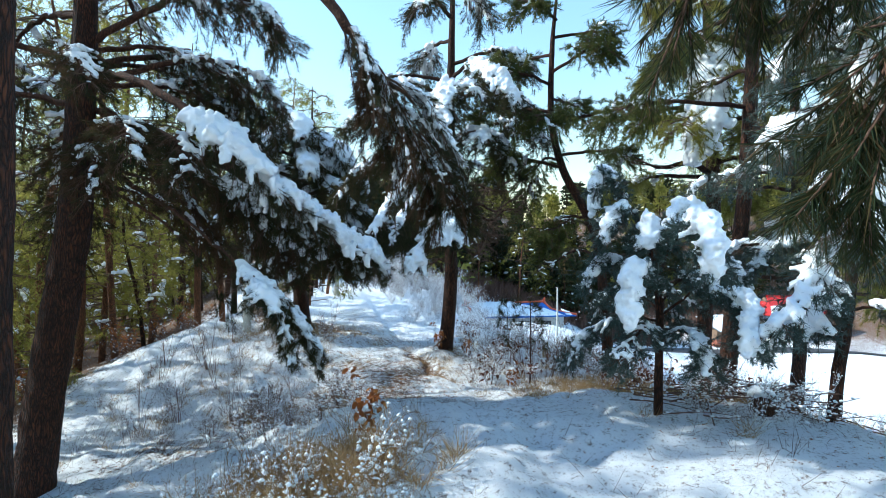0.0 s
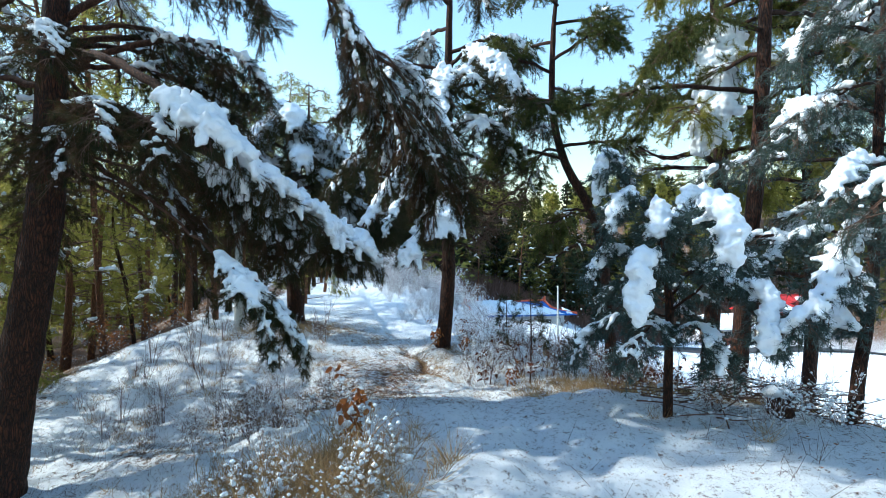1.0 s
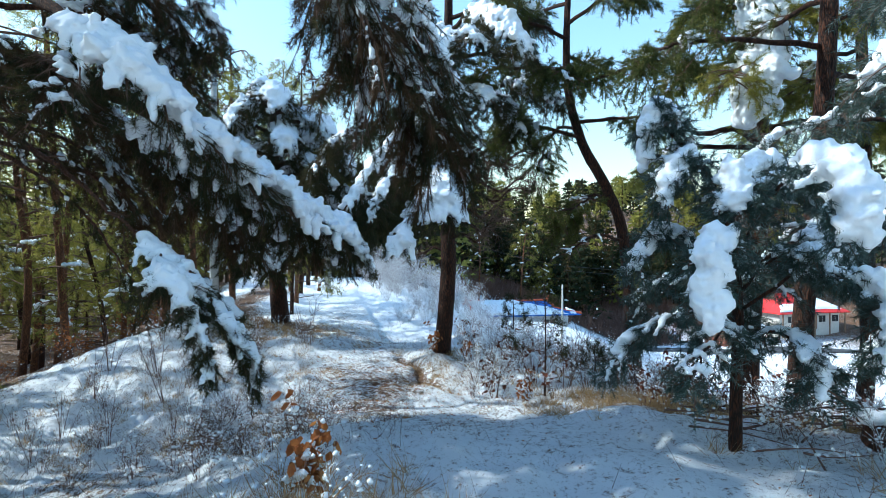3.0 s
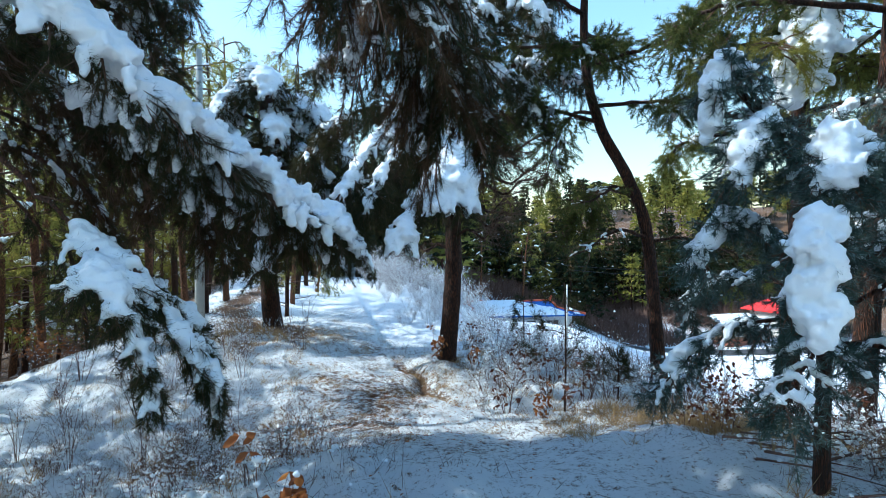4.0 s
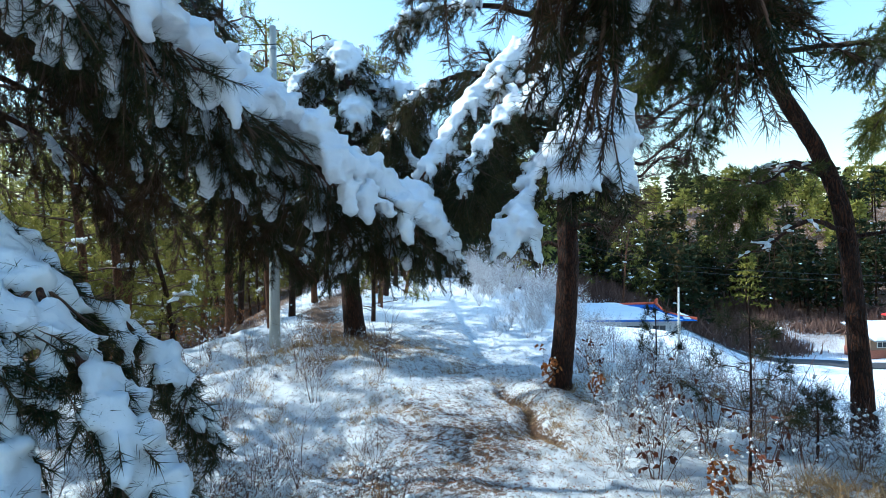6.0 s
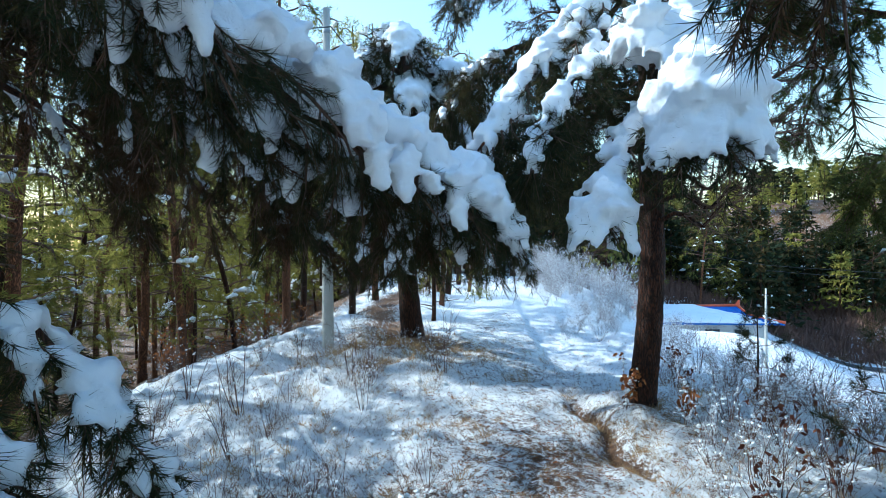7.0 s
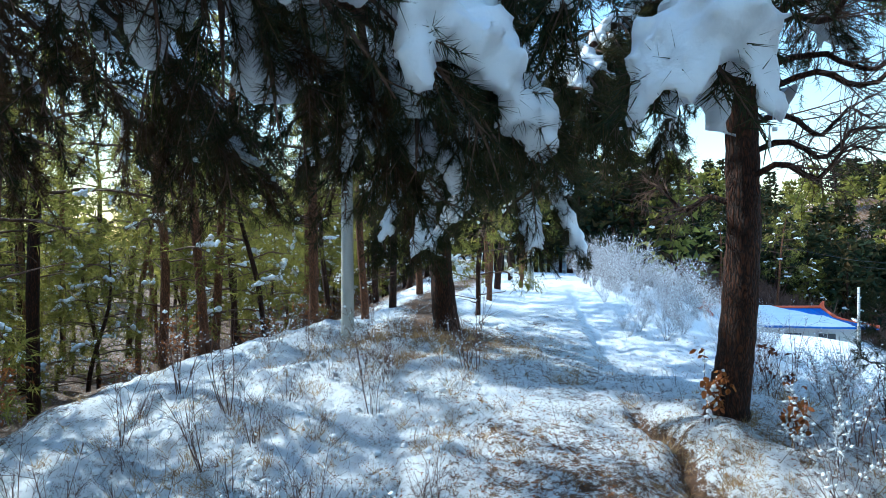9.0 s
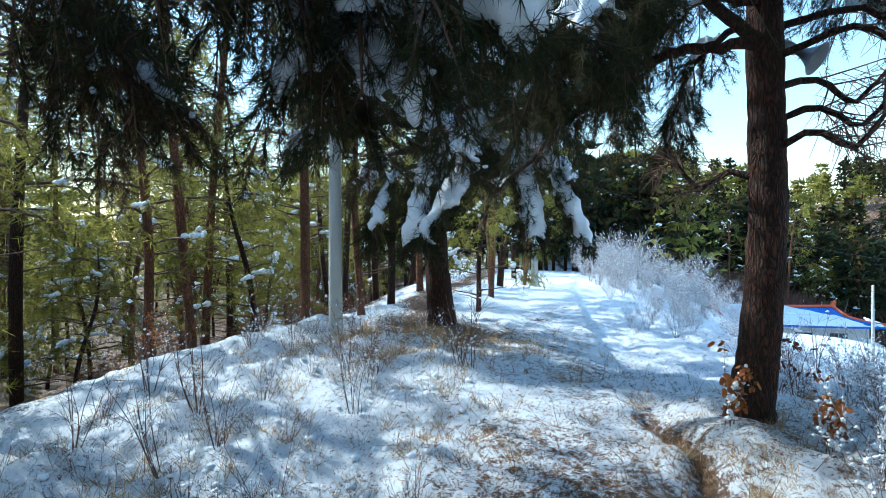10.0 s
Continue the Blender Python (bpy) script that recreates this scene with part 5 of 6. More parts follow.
def undergrowth():
    r = np.random.default_rng(301)
    tall = [shrub(310 + k, 1.15, 5, 0.4, 5, 1, label="tall thin bare shrub with flecks of snow", group="bare shrubs") for k in range(3)]
    low = [shrub(320 + k, 0.45, 9, 0.32, 4, 1, label="low tangled bare shrub sprinkled with snow", group="bare shrubs", thick=0.004) for k in range(4)]
    dusted = [shrub(335 + k, 0.6, 9, 0.5, 5, 4, blob=0.7, stem=FROST_TWIG, label="low sprawling shrub, its twigs lined with snow", group="dusted shrubs", name="dusted_shrub", thick=0.004) for k in range(3)]
    frost = [shrub(330 + k, 1.5, 13, 0.95, 10, 3, blob=0.8, stem=FROST_TWIG, name="frosted_shrub", label="bushy shrub whose twigs are white with snow", group="frosted shrubs", thick=0.008) for k in range(3)]
    leafy = [shrub(340 + k, 0.75, 7, 0.35, 5, 2, leaves=20, name="oak_shrub", label="small oak shrub with withered dark brown leaves", group="leafy shrubs") for k in range(3)]
    # the rise left of the trail
    scatter(tall, spread_spots(r, 16, -6.4, -2.6, 9.2, 14.8), r, 0.6, 1.2)
    scatter(low, spread_spots(r, 50, -6.6, -2.2, 8.2, 15.4), r, 0.5, 1.0)
    scatter(tall, spread_spots(r, 9, -5.2, -1.9, 9.6, 12.6), r, 0.5, 0.95)
    scatter(dusted, spread_spots(r, 34, -6.4, -2.3, 8.6, 15.2, off_path=1.1), r, 0.4, 0.9)
    scatter(dusted, spread_spots(r, 40, 0.6, 4.8, 10.8, 18.0, off_path=1.3), r, 0.6, 1.3)
    scatter(dusted, spread_spots(r, 16, 3.2, 6.2, 6.2, 9.4), r, 0.5, 0.9)
    # the slope right of the trail, past the dark pine
    scatter(tall, spread_spots(r, 16, 0.7, 4.6, 11.0, 18.0), r, 0.8, 1.35)
    scatter(low, spread_spots(r, 64, 0.5, 4.8, 10.6, 19.0), r, 0.8, 1.5)
    scatter(leafy, spread_spots(r, 12, 0.6, 5.5, 9.8, 15.5), r, 0.7, 1.1)
    scatter(frost, [q for q in spread_spots(r, 90, -3.4, 4.4, 18.0, 40.0, off_path=1.6) if q[0] < 3.6 - 0.17 * (q[1] - 13) and (q[1] < 22 or q[0] < 0.4 - 0.05 * (q[1] - 22))], r, 0.3, 0.7)
    # withered oaks under the edge of the wood
    rusty = [shrub(345 + k, 1.0, 8, 0.5, 6, 1, leaves=70, leaf=OAK, name="oak_shrub", label="oak shrub with rust-orange withered leaves under the pines", group="leafy shrubs", leaf_size=0.85) for k in range(2)]
    scatter(rusty, [(x - 0.2 * max(0.0, y - 14), y, k) for x, y, k in spread_spots(r, 20, -10.5, -7.6, 10.0, 26.0)], r, 0.6, 1.1)
    # the bank at the clearing's right side
    scatter(leafy, spread_spots(r, 18, 2.8, 5.8, 8.4, 10.2), r, 0.6, 1.0)
    scatter(low, spread_spots(r, 26, 3.2, 6.4, 6.2, 9.6), r, 0.7, 1.3)
    # the dip in front of the camera
    scatter(low, spread_spots(r, 34, -3.9, -1.2, 7.6, 10.6), r, 0.6, 1.1)
    # beside the trail further on
    scatter(frost, [(x - 0.2 * (y - 36), y, k) for x, y, k in spread_spots(r, 60, -5.0, 5.0, 36.0, 54.0, off_path=0.0) if not -6.5 < x < -4.5], r, 1.0, 1.9)
    scatter(frost, [q for q in spread_spots(r, 50, 0.4, 6.0, 16.0, 32.0) if q[0] > 3.4 - 0.16 * (q[1] - 13)], r, 0.45, 0.85)


undergrowth()


def front_weeds():
    """The pale dry weeds with blobs of snow before the camera, and the oak seedling among them."""
    g = np.random.default_rng(360)
    protos = [shrub(361 + k, 0.45, 12, 0.3, 5, 1, blob=1.25, stem=GRASS, label="pale dry weeds holding blobs of snow", group="dry weeds", category="weeds", thick=0.004) for k in range(3)]
    spots = [(g.normal(-1.05, 0.55), g.normal(4.6, 0.5), int(g.integers(0, 99))) for _ in range(34)]
    scatter(protos, spots, g, 0.7, 1.2)
    oak = shrub(370, 0.62, 4, 0.18, 5, 3, blob=1.6, leaf=OAK, leaves=60, leaf_size=1.1, name="oak_seedling", label="oak seedling with bright orange withered leaves", category="seedling")
    oak.matrix_basis = pose(-0.83, 5.5, gz(-0.83, 5.5))
    for x, y, s in ((-0.15, 13.1, 0.9), (0.55, 13.0, 0.8), (1.3, 9.9, 0.7)):
        c = copy_thing(oak, pose(x, y, gz(x, y), 0, 0, 90 * x))
        c.scale = (s, s, s)


front_weeds()


def grass():
    """Dry grass, dead stalks and leaf litter in drifts, beyond counting."""
    g = np.random.default_rng(380)
    s, lf, sl, st = Soup(), Soup(), Soup(), Soup()
    drifts = [(2.3, 9.9, 0.6, 0.45, 2000, 0.26), (3.7, 9.7, 0.6, 0.4, 4200, 0.34), (4.9, 9.2, 0.7, 0.6, 3600, 0.32), (-3.9, 15.6, 1.0, 0.9, 3600, 0.16), (-4.3, 14.4, 0.8, 0.8, 1500, 0.25), (-1.2, 11.7, 0.8, 0.8, 600, 0.08), (-2.6, 9.8, 0.9, 0.6, 1400, 0.16),
              (-0.1, 12.3, 0.5, 0.7, 3200, 0.09), (4.9, 8.0, 0.9, 0.7, 1800, 0.3), (0.4, 13.6, 0.5, 0.5, 900, 0.12), (-2.2, 12.4, 0.4, 0.6, 1000, 0.12), (-4.4, 11.5, 1.4, 1.6, 3200, 0.22),
              (2.4, 13.5, 1.5, 2.0, 2600, 0.3), (-1.2, 4.8, 0.6, 0.5, 5200, 0.36), (-1.6, 13.5, 0.8, 2.2, 500, 0.05), (-0.45, 13.0, 0.12, 0.5, 900, 0.07), (0.0, 12.0, 0.12, 0.5, 900, 0.07)]
    for x, y, sx, sy, n, h in drifts:
        px, py = g.normal(x, sx, n), g.normal(y, sy, n)
        # gathered into tufts
        k = g.integers(0, n, n) // 26 * 26 % n
        px, py = px[k] + g.normal(scale=0.05, size=n), py[k] + g.normal(scale=0.05, size=n)
        pos = np.stack([px, py, ground_z(px, py) - 0.02], 1)
        way = unit(np.stack([0.75 * g.normal(size=n), 0.75 * g.normal(size=n), 0.35 + g.random(n)], 1))
        blades(s, pos, way, h * (0.4 + 0.9 * g.random(n)), 0.008, g)
    # thin dead stalks standing out of the snow
    for x0, x1, y0, y1, n in ((-6.4, -0.4, 7.0, 15.5, 9000), (0.4, 5.0, 10.0, 18.0, 6500), (2.4, 7.0, 5.0, 10.0, 1500), (-3.0, 3.5, 4.0, 10.5, 700), (-3.0, 0.0, 15.0, 30.0, 500)):
        x, y = g.uniform(x0, x1, n), g.uniform(y0, y1, n)
        k = g.integers(0, n, n) // 9 * 9 % n
        x, y = x[k] + g.normal(scale=0.12, size=n), y[k] + g.normal(scale=0.12, size=n)
        way = unit(np.stack([0.6 * g.normal(size=n), 0.6 * g.normal(size=n), 0.3 + g.random(n)], 1))
        blades(st, np.stack([x, y, ground_z(x, y) - 0.02], 1), way, 0.05 + 0.3 * g.random(n) ** 3, 0.006, g)
    n = 7200
    px, py = np.concatenate([g.normal(-1.3, 1.1, n // 2), g.normal(-4.2, 1.2, n // 4), g.uniform(-6, 5, n // 4)]), np.concatenate([g.normal(11.4, 1.3, n // 2), g.normal(15.9, 1.2, n // 4), g.uniform(5, 18, n // 4)])
    pos = np.stack([px, py, ground_z(px, py) + 0.01], 1)
    way = unit(np.stack([g.normal(size=n), g.normal(size=n), 0.25 * g.normal(size=n)], 1))
    blades(lf, pos, way, 0.012 + 0.04 * g.random(n) ** 2, 0.014, g)
    ob = thing("dry_grass", 0, 10, 0, "dry golden grass and fallen leaves showing through the snow", "grass", kind="stuff")
    for nm, q, mt in (("blade_drift", s, GRASS), ("stalk_drift", st, TWIG), ("leaf_litter", lf, OAK)):
        q.v = [v - (0, 10, 0) for v in q.v]
        tagged(part(nm, q, mt, ob), kind="stuff")
    # small cushions of snow on the plants of the rise and the slope
    c, rr = [], []
    for x0, x1, y0, y1, n in ((-6.3, -2.3, 8.6, 15.0, 420), (0.6, 4.6, 10.8, 18.0, 420), (3.0, 6.2, 6.4, 9.6, 160), (-3.4, -0.4, 6.0, 10.2, 120), (-1.9, -0.2, 3.9, 5.4, 260)):
        x, y = g.uniform(x0, x1, n), g.uniform(y0, y1, n)
        rad = 0.012 + 0.04 * g.random(n) ** 2.5
        c.append(np.stack([x, y, ground_z(x, y) + rad * 0.2], 1))
        rr.append(rad)
    lumps(sl, np.concatenate(c), np.concatenate(rr), g, 0.7, ICO1, 0.2)
    part("snow_cushions", sl, SNOW, None)
    tagged(bpy.data.objects["snow_cushions"], "small rounded cushions of snow on low plants", "snow", kind="stuff")


grass()


# ---- small pines without snow on the slope ----
def seedling_pine(seed, x, y, h):
    p = Pine(seed)
    z = gz(x, y)
    p.bole([(x, y, z - 0.2), (x + 0.02, y, z + h * 0.5), (x, y, z + h)], (0.018, 0.012, 0.005), 8, 16)
    for k in range(9):
        f = 0.35 + 0.63 * (k // 3) / 3 + 0.02 * (k % 3)
        a = k * 2.1 + seed
        d = np.array([math.cos(a), math.sin(a), 0.25])
        b = np.array([x, y, z + h * f])
        ln = h * 0.34 * (1.15 - f)
        p.bough([b, b + d * ln * 0.6, b + d * ln + (0, 0, 0.05)], 0.006, 0.003, 0.6, 3, 0.12, 0.0, 2, 0.09, 0.1, 0, 0.02, 0.0, own=False)
    p.grow_needles(40, 0.10, 0.003, 0.0)
    p.place("pine_seedling", (x, y, z), "spindly young pine on the snowy slope", needle=NEEDLE, voxel=0.02, group="pine seedlings", category="pine seedling")


seedling_pine(401, 1.65, 10.36, 1.75)
seedling_pine(402, 1.7, 14.6, 1.4)
seedling_pine(403, 2.7, 11.4, 0.8)


# ---- poles, loudspeaker, wires ----
def ring(soup, cx, cy, z0, z1, r0, r1, sides=16):
    tube(soup, [(cx, cy, z0), (cx, cy, (z0 + z1) / 2), (cx, cy, z1)], (r0, (r0 + r1) / 2, r1), sides)


def utility_pole(x, y, h, r, label, lean=0.0):
    z = gz(x, y)
    ob = thing("utility_pole", x, y, z, label, "pole")
    s = Soup()
    tube(s, [(0, 0, -0.5), (lean * 0.5, 0, h * 0.5), (lean, 0, h)], (r * 1.05, r * 0.85, r * 0.62), 20)
    part("shaft", s, CONCRETE, ob)
    for k in (0.93, 0.86):
        b = Soup()
        ring(b, lean * k, 0, h * k - 0.03, h * k + 0.03, r * 0.69, r * 0.69)
        part("clamp_band", b, STEEL, ob)
    return ob


utility_pole(-5.35, 14.9, 6.3, 0.105, "weathered grey concrete pole standing at the edge of the rise")
utility_pole(-6.05, 31.0, 5.6, 0.15, "grey concrete pole beside the snowy trail")
utility_pole(8.6, 41.0, 4.6, 0.085, "slender concrete pole beside the blue-roofed house")


def loudspeaker():
    ob = thing("horn_loudspeaker", 0.42, 13.62, 3.28, "grey horn loudspeaker fixed to the pine trunk", "loudspeaker")
    bell = Soup()
    ang = np.linspace(0, 2 * np.pi, 28, endpoint=False)
    prof = [(0.0, 0.03), (0.06, 0.035), (0.12, 0.06), (0.18, 0.10), (0.22, 0.145), (0.225, 0.15), (0.218, 0.142), (0.17, 0.09), (0.1, 0.045)]
    way, up = unit(np.array([0.7, -0.35, -0.55])), np.array([0, 0, 1.0])
    sd = unit(np.cross(way, up))
    upp = np.cross(sd, way)
    v = np.array([way * d + r * (math.cos(a) * sd + math.sin(a) * upp) for d, r in prof for a in ang])
    q = [[i * 28 + j, i * 28 + (j + 1) % 28, (i + 1) * 28 + (j + 1) % 28, (i + 1) * 28 + j] for i in range(len(prof) - 1) for j in range(28)]
    bell.add(v, None, q)
    part("horn", bell, STEEL, ob)
    drv = Soup()
    tube(drv, [-way * 0.14, -way * 0.07, way * 0.02], (0.055, 0.06, 0.045), 20)
    part("driver", drv, STEEL, ob)
    br = Soup()
    tube(br, [(-0.2, -0.06, 0.0), (-0.1, -0.02, 0.04), -way * 0.05], (0.012, 0.012), 8)
    part("bracket", br, STEEL, ob)


loudspeaker()


def wire(a, b, sag, label):
    a, b = np.array(a, float), np.array(b, float)
    u = np.linspace(0, 1, 24)[:, None]
    s = Soup()
    tube(s, a + (b - a) * u + np.array([0, 0, -4.0]) * sag * u * (1 - u), (0.011, 0.011), 5)
    part("overhead_wire", s, CABLE, None)
    return s


for a, b, sag in (((8.6, 41.0, 0.9), (60, 44, 3.0), 1.6), ((8.6, 41.0, 0.6), (60, 44, 2.6), 1.7), ((-5.2, 14.8, 6.1), (-6.05, 31.0, 5.0), 0.4), ((-6.05, 31.0, 5.0), (8.6, 41.0, 0.9), 0.4), ((-5.2, 14.8, 6.1), (-30, 2, 5.0), 0.8)):
    wire(a, b, sag, "")
for o in list(bpy.data.objects):
    if o.name.startswith("overhead_wire"):
        tagged(o, "thin black overhead wire sagging between poles", "wire", "overhead wires")


# ---- houses in the valley ----
def box(x0, x1, y0, y1, z0, z1, bevel=0.01):
    bm = bmesh.new()
    bmesh.ops.create_cube(bm, size=1.0)
    bmesh.ops.scale(bm, vec=(x1 - x0, y1 - y0, z1 - z0), verts=bm.verts)
    bmesh.ops.translate(bm, vec=((x0 + x1) / 2, (y0 + y1) / 2, (z0 + z1) / 2), verts=bm.verts)
    if bevel:
        bmesh.ops.bevel(bm, geom=bm.edges[:], offset=bevel, segments=1, affect="EDGES")
    return bm


def slab(corners, thick):
    """A sloping roof sheet over four corners."""
    bm = bmesh.new()
    lo = [bm.verts.new(c) for c in corners]
    hi = [bm.verts.new((c[0], c[1], c[2] + thick)) for c in corners]
    bm.faces.new(lo[::-1])
    bm.faces.new(hi)
    n = len(corners)
    for i in range(n):
        bm.faces.new((lo[i], lo[(i + 1) % n], hi[(i + 1) % n], hi[i]))
    return bm


def snow_sheet(corners, thick, seed):
    """Snow lying on a roof slope, with an uneven edge."""
    g = np.random.default_rng(seed)
    a, b, c, d = (np.array(v, float) for v in corners)
    n = 14
    s = Soup()
    u, v = np.meshgrid(np.linspace(0, 1, n), np.linspace(0, 1, n), indexing="ij")
    edge = np.minimum(np.minimum(u, 1 - u), np.minimum(v, 1 - v))
    wob = 0.03 * g.normal(size=(n, n))
    uu, vv = np.clip(u + wob * (edge == 0), 0, 1)[..., None], np.clip(v + wob * (edge == 0), 0, 1)[..., None]
    p = a * (1 - uu) * (1 - vv) + b * uu * (1 - vv) + c * uu * vv + d * (1 - uu) * vv
    p[..., 2] += thick * np.clip(edge / 0.08, 0, 1) ** 0.5 + 0.015 * g.normal(size=(n, n)) + 0.01
    i, j = np.meshgrid(np.arange(n - 1), np.arange(n - 1), indexing="ij")
    s.add(p.reshape(-1, 3), None, np.stack([i * n + j, (i + 1) * n + j, (i + 1) * n + j + 1, i * n + j + 1], -1).reshape(-1, 4))
    return s


def seams(ob, a, b, c, d, n, mat):
    """Raised seams down a metal roof slope."""
    a, b, c, d = (np.array(v, float) for v in (a, b, c, d))
    s = Soup()
    for k in range(n):
        u = (k + 0.5) / n
        tube(s, [a + (b - a) * u + (0, 0, 0.1), (a + (b - a) * u + d + (c - d) * u) / 2 + (0, 0, 0.1), d + (c - d) * u + (0, 0, 0.1)], (0.03, 0.03), 5)
    tagged(part("roof_seams", s, mat, ob), kind="stuff")


def window(ob, x0, x1, z0, z1, y):
    f = part("window", box(x0, x1, y - 0.05, y + 0.03, z0, z1), PLASTER, ob, "pale window frame")
    mid = (x0 + x1) / 2
    part("pane", box(x0 + 0.06, mid - 0.03, y - 0.065, y - 0.052, z0 + 0.06, z1 - 0.06, 0), DARKGLASS, f)
    part("pane", box(mid + 0.03, x1 - 0.06, y - 0.065, y - 0.052, z0 + 0.06, z1 - 0.06, 0), DARKGLASS, f)


def red_house(x, y, z, rz):
    ob = thing("house", x, y, z, "low farmhouse with a bright red hipped roof, partly snow-covered", "house", rz=rz)
    part("wall", box(-5, 5, -3, 3, -1.0, 2.3), PLASTER, ob)
    e, h, rg = 2.15, 4.3, 2.6
    fl, fr, br, bl = (-5.9, -3.9, e), (5.9, -3.9, e), (5.9, 3.9, e), (-5.9, 3.9, e)
    r0, r1 = (-rg, 0, h), (rg, 0, h)
    for c in ((fl, fr, r1, r0), (br, bl, r0, r1)):
        part("roof_slope", slab(c, 0.12), PAINT_RED, ob)
    for c in ((bl, fl, r0), (fr, br, r1)):
        part("roof_end", slab(c, 0.12), PAINT_RED, ob)
    gable = bmesh.new()
    gv = [gable.verts.new(q) for q in ((-3.6, -0.9, 3.75), (-3.6, 0.9, 3.75), (-3.25, 0, 4.35), (-3.3, -0.9, 3.75), (-3.3, 0.9, 3.75), (-2.95, 0, 4.35))]
    for f in ((0, 2, 1), (3, 4, 5), (0, 1, 4, 3), (1, 2, 5, 4), (2, 0, 3, 5)):
        gable.faces.new([gv[i] for i in f])
    part("gable", gable, BOARD, ob, "small tan gable panel")
    tube_s = Soup()
    tube(tube_s, [(-rg - 0.2, 0, h + 0.18), (0, 0, h + 0.12), (rg + 0.2, 0, h + 0.18)], (0.14, 0.12, 0.14), 10)
    part("ridge_cap", tube_s, PAINT_RED, ob)
    seams(ob, fl, fr, r1, r0, 26, PAINT_RED)
    lift = lambda q: (q[0], q[1], q[2] + 0.13)
    part("roof_snow", snow_sheet([lift(q) for q in ((0.3, -3.3, 2.5), (5.2, -3.4, 2.43), (2.8, -0.5, 4.0), (1.2, -0.5, 4.0))], 0.2, 1), SNOW, ob, "patch of snow on the roof")
    part("roof_snow", snow_sheet([lift(q) for q in ((-5.7, -3.7, 2.3), (-0.9, -3.7, 2.3), (-1.9, -2.2, 3.1), (-4.3, -2.2, 3.1))], 0.2, 2), SNOW, ob, "patch of snow on the roof")
    for a in (-3.8, -1.2, 1.4, 3.6):
        window(ob, a, a + 1.2, 0.8, 1.8, -3.02)
    part("house_door", box(0.3, 1.15, -3.08, -2.98, -0.1, 1.95), BOARD, ob, "brown wooden door")
    for a in (-5.2, -2.4, 0.1, 2.6, 5.2):
        part("porch_post", box(a - 0.07, a + 0.07, -3.75, -3.61, -1.0, 2.2), BOARD, ob)


def shed(x, y, z, rz):
    ob = thing("shed", x, y, z, "long low shed with a snow-covered lean-to roof", "shed", rz=rz)
    part("wall", box(-4.2, 2.2, -1.6, 1.6, -0.8, 1.3), BOARD, ob, "weathered board wall")
    part("plinth", box(-4.24, 2.24, -1.64, 1.64, -0.9, 0.15), BRICKRED, ob, "red masonry base")
    c = ((-4.5, -2.4, 1.2), (2.5, -2.4, 1.2), (2.5, 1.9, 2.7), (-4.5, 1.9, 2.7))
    part("roof_slope", slab(c, 0.1), STEEL, ob)
    part("roof_snow", snow_sheet([(q[0] * 0.985, q[1] * 0.97, q[2] + 0.1) for q in c], 0.22, 3), SNOW, ob, "thick even snow on the roof")
    for a in (-3.4, -1.4):
        window(ob, a, a + 1.3, 0.4, 1.05, -1.62)
    part("shed_door", box(0.9, 1.7, -1.7, -1.6, -0.3, 1.2), PLASTER, ob, "pale plank door")


def gable(x, w, z0, z1):
    bm = bmesh.new()
    ends = [[bm.verts.new((x + o, *c)) for c in ((-w, z0), (w, z0), (0, z1))] for o in (-0.05, 0.05)]
    bm.faces.new(ends[0][::-1])
    bm.faces.new(ends[1])
    for i in range(3):
        k = (i + 1) % 3
        bm.faces.new((ends[0][i], ends[0][k], ends[1][k], ends[1][i]))
    return bm


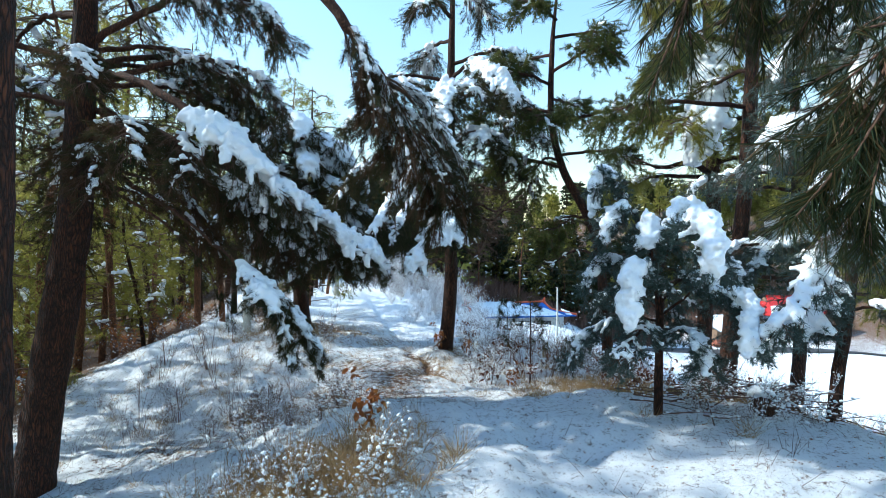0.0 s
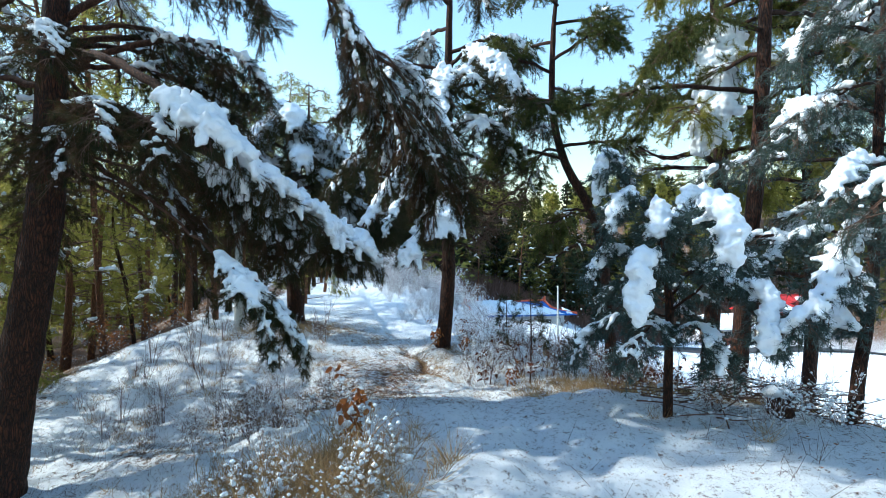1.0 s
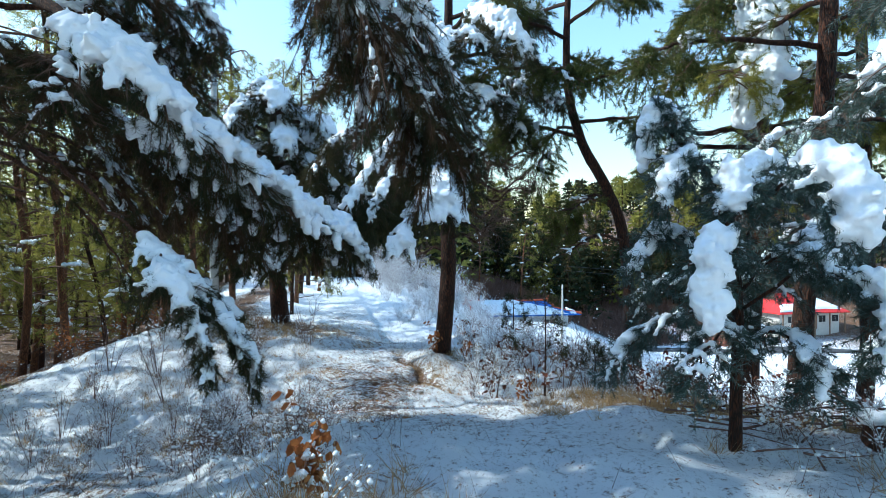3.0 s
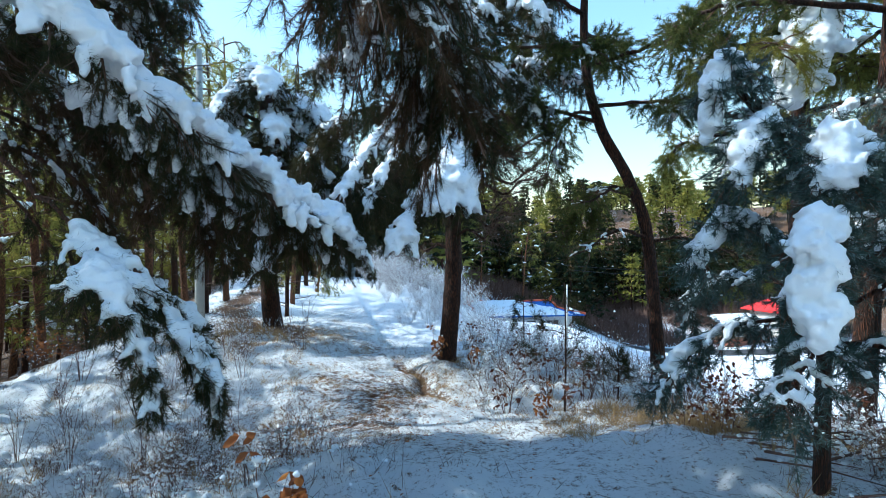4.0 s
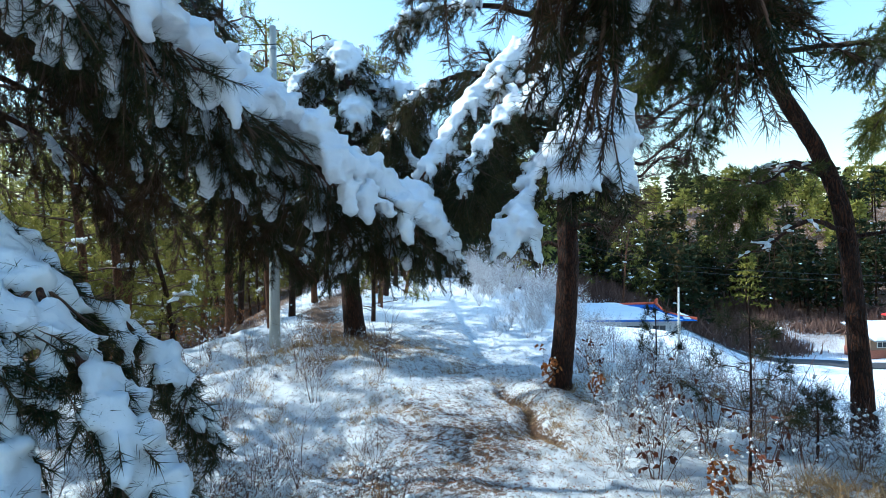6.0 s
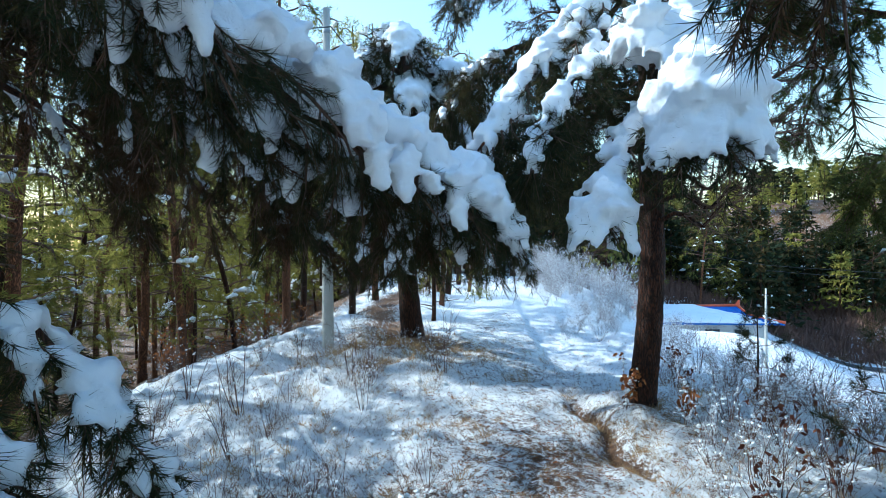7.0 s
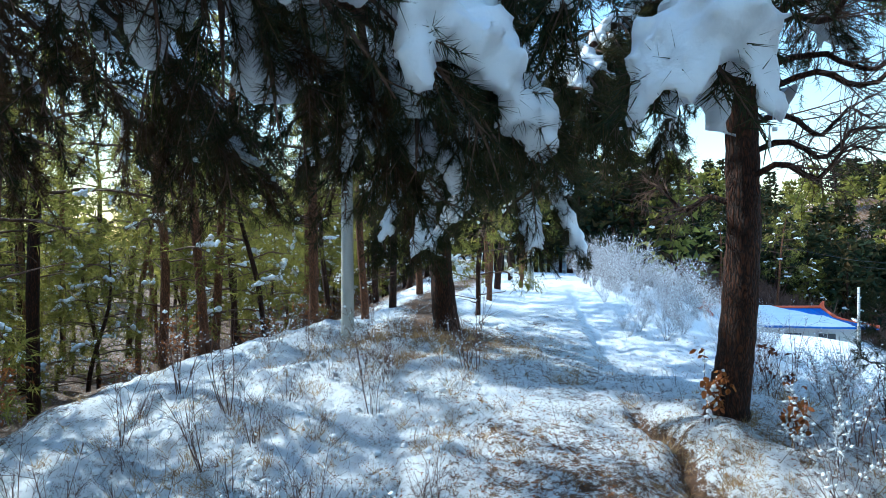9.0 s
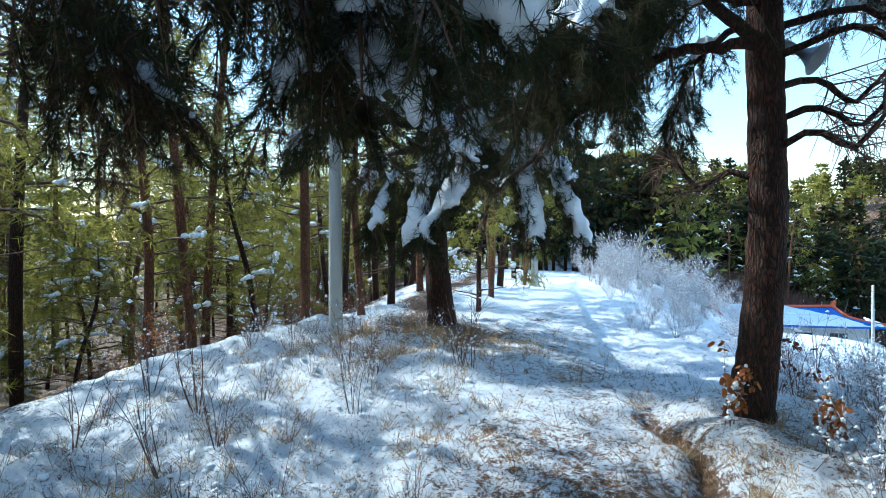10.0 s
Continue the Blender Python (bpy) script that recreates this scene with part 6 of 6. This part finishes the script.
def blue_house(x, y, z, rz):
    """A hip-and-gable house: a ridge with a small gable at each end over hipped skirts."""
    ob = thing("house", x, y, z, "low house with blue hip-and-gable roof half under snow, orange ridges", "house", rz=rz)
    A, B, R, H, G = 6.0, 3.6, 4.1, 0.95, 0.46
    Y = B * (1 - G / H) + 0.2
    part("wall", box(-A + 0.9, A - 0.9, -B + 0.9, B - 0.9, -2.4, 0.1), PLASTER, ob)
    for d in (-1, 1):
        part("roof_slope", slab([(-A * d, -B * d, 0), (A * d, -B * d, 0), (R * d, -Y * d, G), (-R * d, -Y * d, G)], 0.1), PAINT_BLUE, ob)
        part("roof_slope", slab([(-R * d, -Y * d, G), (R * d, -Y * d, G), (R * d, 0, H), (-R * d, 0, H)], 0.1), PAINT_BLUE, ob)
        part("roof_end", slab([(A * d, -B * d, 0), (A * d, B * d, 0), (R * d, Y * d, G), (R * d, -Y * d, G)], 0.1), PAINT_BLUE, ob)
        part("gable", gable((R - 0.3) * d, Y - 0.05, G, H - 0.04), PLASTER, ob, "pale gable infill")
        s = Soup()
        tube(s, [(R * d, 0, H + 0.1), (R * d, 0, H + 0.35), (R * d + 0.12 * d, 0, H + 0.62)], (0.2, 0.15, 0.06), 10)
        part("finial", s, PAINT_ORANGE, ob)
        for e in (-1, 1):
            s = Soup()
            tube(s, [(R * d, 0, H + 0.14), (R * d, Y * e * 0.5, (H + G) / 2 + 0.1), (R * d, Y * e, G + 0.12)], (0.13, 0.12, 0.14), 10)
            tube(s, [(R * d, Y * e, G + 0.12), ((R + A) / 2 * d, (Y + B) / 2 * e, G / 2 + 0.08), (A * d, B * e, 0.2)], (0.12, 0.1, 0.13), 10)
            part("ridge_cap", s, PAINT_ORANGE, ob)
    s = Soup()
    tube(s, [(-R, 0, H + 0.18), (0, 0, H + 0.1), (R, 0, H + 0.18)], (0.12, 0.11, 0.12), 10)
    part("ridge_cap", s, PAINT_ORANGE, ob)
    seams(ob, (-A, -B, 0), (A, -B, 0), (R, -Y, G), (-R, -Y, G), 30, PAINT_BLUE)
    seams(ob, (-R, -Y, G), (R, -Y, G), (R, 0, H), (-R, 0, H), 22, PAINT_BLUE)
    up = 0.12
    part("roof_snow", snow_sheet([(-A, -B, up), (4.9, -B, up), (3.8, -Y, G + up), (-R, -Y, G + up)], 0.2, 4), SNOW, ob, "snow on the front slope")
    part("roof_snow", snow_sheet([(-R + 0.1, -Y - 0.15, G + up - 0.05), (3.6, -Y - 0.15, G + up - 0.05), (0.4, -0.02, H + up), (-R + 0.1, -0.02, H + up)], 0.2, 7), SNOW, ob, "snow up to the ridge")
    part("roof_snow", snow_sheet([(-A, B, up), (-A, -B, up), (-R, -Y, G + up), (-R, Y, G + up)], 0.2, 5), SNOW, ob, "snow on the hipped end")
    part("roof_snow", snow_sheet([(5.0, -B + 0.1, up), (A, -B + 0.1, up), (A, -1.5, up), (5.3, -1.5, 0.35 + up)], 0.15, 6), SNOW, ob, "snow along the eaves")
    for a in (-4.4, -2.2, 0.4, 2.6):
        window(ob, a, a + 1.2, -1.5, -0.4, -B + 0.88)


red_house(49.5, 79.5, gz(49.5, 79.5) + 0.8, 14)
shed(39.3, 74.0, gz(39.3, 74.0) + 0.6, 18)
blue_house(6.3, 55.0, -4.05, 11.4)


# ---- valley road, fallen branch, brush heap ----
def field_road():
    s = Soup()
    pts = spline([(14, 72, 0), (26, 69.5, 0), (38, 67.5, 0), (50, 66, 0), (70, 62, 0)], 40)
    v = []
    for k, p in enumerate(pts):
        for w in (-1.3, -0.4, 0.4, 1.3):
            v.append((p[0], p[1] + w, gz(p[0], p[1] + w) + 0.12))
    q = [[k * 4 + j, (k + 1) * 4 + j, (k + 1) * 4 + j + 1, k * 4 + j + 1] for k in range(39) for j in range(3)]
    s.add(v, None, q)
    ob = part("road", s, simple("wet_asphalt", [(0.3, (0.04, 0.04, 0.042)), (0.7, (0.07, 0.07, 0.072))], 3.0, 0.7), None)
    tagged(ob, "cleared dark lane through the snowy field", "road", kind="structure")


field_road()


def stick_heap():
    """Cut branches in a heap on the bank, dusted with snow, and a fallen pole beside them."""
    g = np.random.default_rng(450)
    cx, cy = 4.5, 7.4
    ob = thing("brush_heap", cx, cy, gz(cx, cy), "heap of cut branches dusted with snow on the bank", "brush heap")
    sn, cs, rs = Soup(), [], []
    for k in range(130):
        a = g.normal(0.3, 0.8)
        ln = 0.35 + 0.7 * g.random()
        c = np.array([g.normal(0, 0.75), g.normal(0, 0.4), 0.0])
        c[2] = gz(cx + c[0], cy + c[1]) - gz(cx, cy) + 0.05 + 0.36 * g.random() * math.exp(-(c[0] / 0.9) ** 2)
        d = np.array([math.cos(a), math.sin(a), g.normal(0, 0.12)]) * ln * 0.5
        s = Soup()
        p = spline([c - d, c + g.normal(scale=0.04, size=3), c + d], 6)
        tube(s, p, (0.006 + 0.008 * g.random(), 0.003), 5)
        part("stick", s, STEM, ob)
        for u in g.random(7):
            cs.append(p[int(u * 5)] + (0, 0, 0.015))
            rs.append(0.008 + 0.018 * g.random())
    lumps(sn, cs, rs, g, 0.7, ICO1, 0.2)
    tagged(part("snow_load", sn, SNOW, ob, "thin snow on the sticks"), kind="stuff")
    log = thing("fallen_pole", 4.4, 8.7, gz(4.4, 8.7) + 0.12, "fallen thin trunk with a line of snow on top", "log")
    s = Soup()
    p = spline([(-0.9, 0.35, 0.06), (0, 0, 0.0), (1.0, -0.5, -0.05)], 12)
    tube(s, p, (0.05, 0.035), 9)
    part("stem", s, BARK, log)
    w = Soup()
    lumps(w, p + (0, 0, 0.045), np.full(12, 0.06), g, 0.5, ICO2, 0.1)
    tagged(part("snow_load", w, SNOW, log, "line of snow"), kind="stuff")


stick_heap()


def stump():
    z = gz(4.05, 6.9)
    ob = thing("tree_stump", 4.05, 6.9, z, "low sawn stump capped with snow and dead leaves", "stump")
    s = Soup()
    tube(s, [(0, 0, -0.15), (0, 0, 0.05), (0.01, 0, 0.2)], (0.2, 0.14, 0.13), 14)
    part("stem", s, BARK, ob)
    g = np.random.default_rng(460)
    w = Soup()
    lumps(w, g.normal(scale=(0.07, 0.07, 0.01), size=(8, 3)) + (0, 0, 0.23), 0.06 + 0.04 * g.random(8), g, 0.6, ICO2, 0.1)
    part("snow_cap", w, SNOW, ob)


stump()
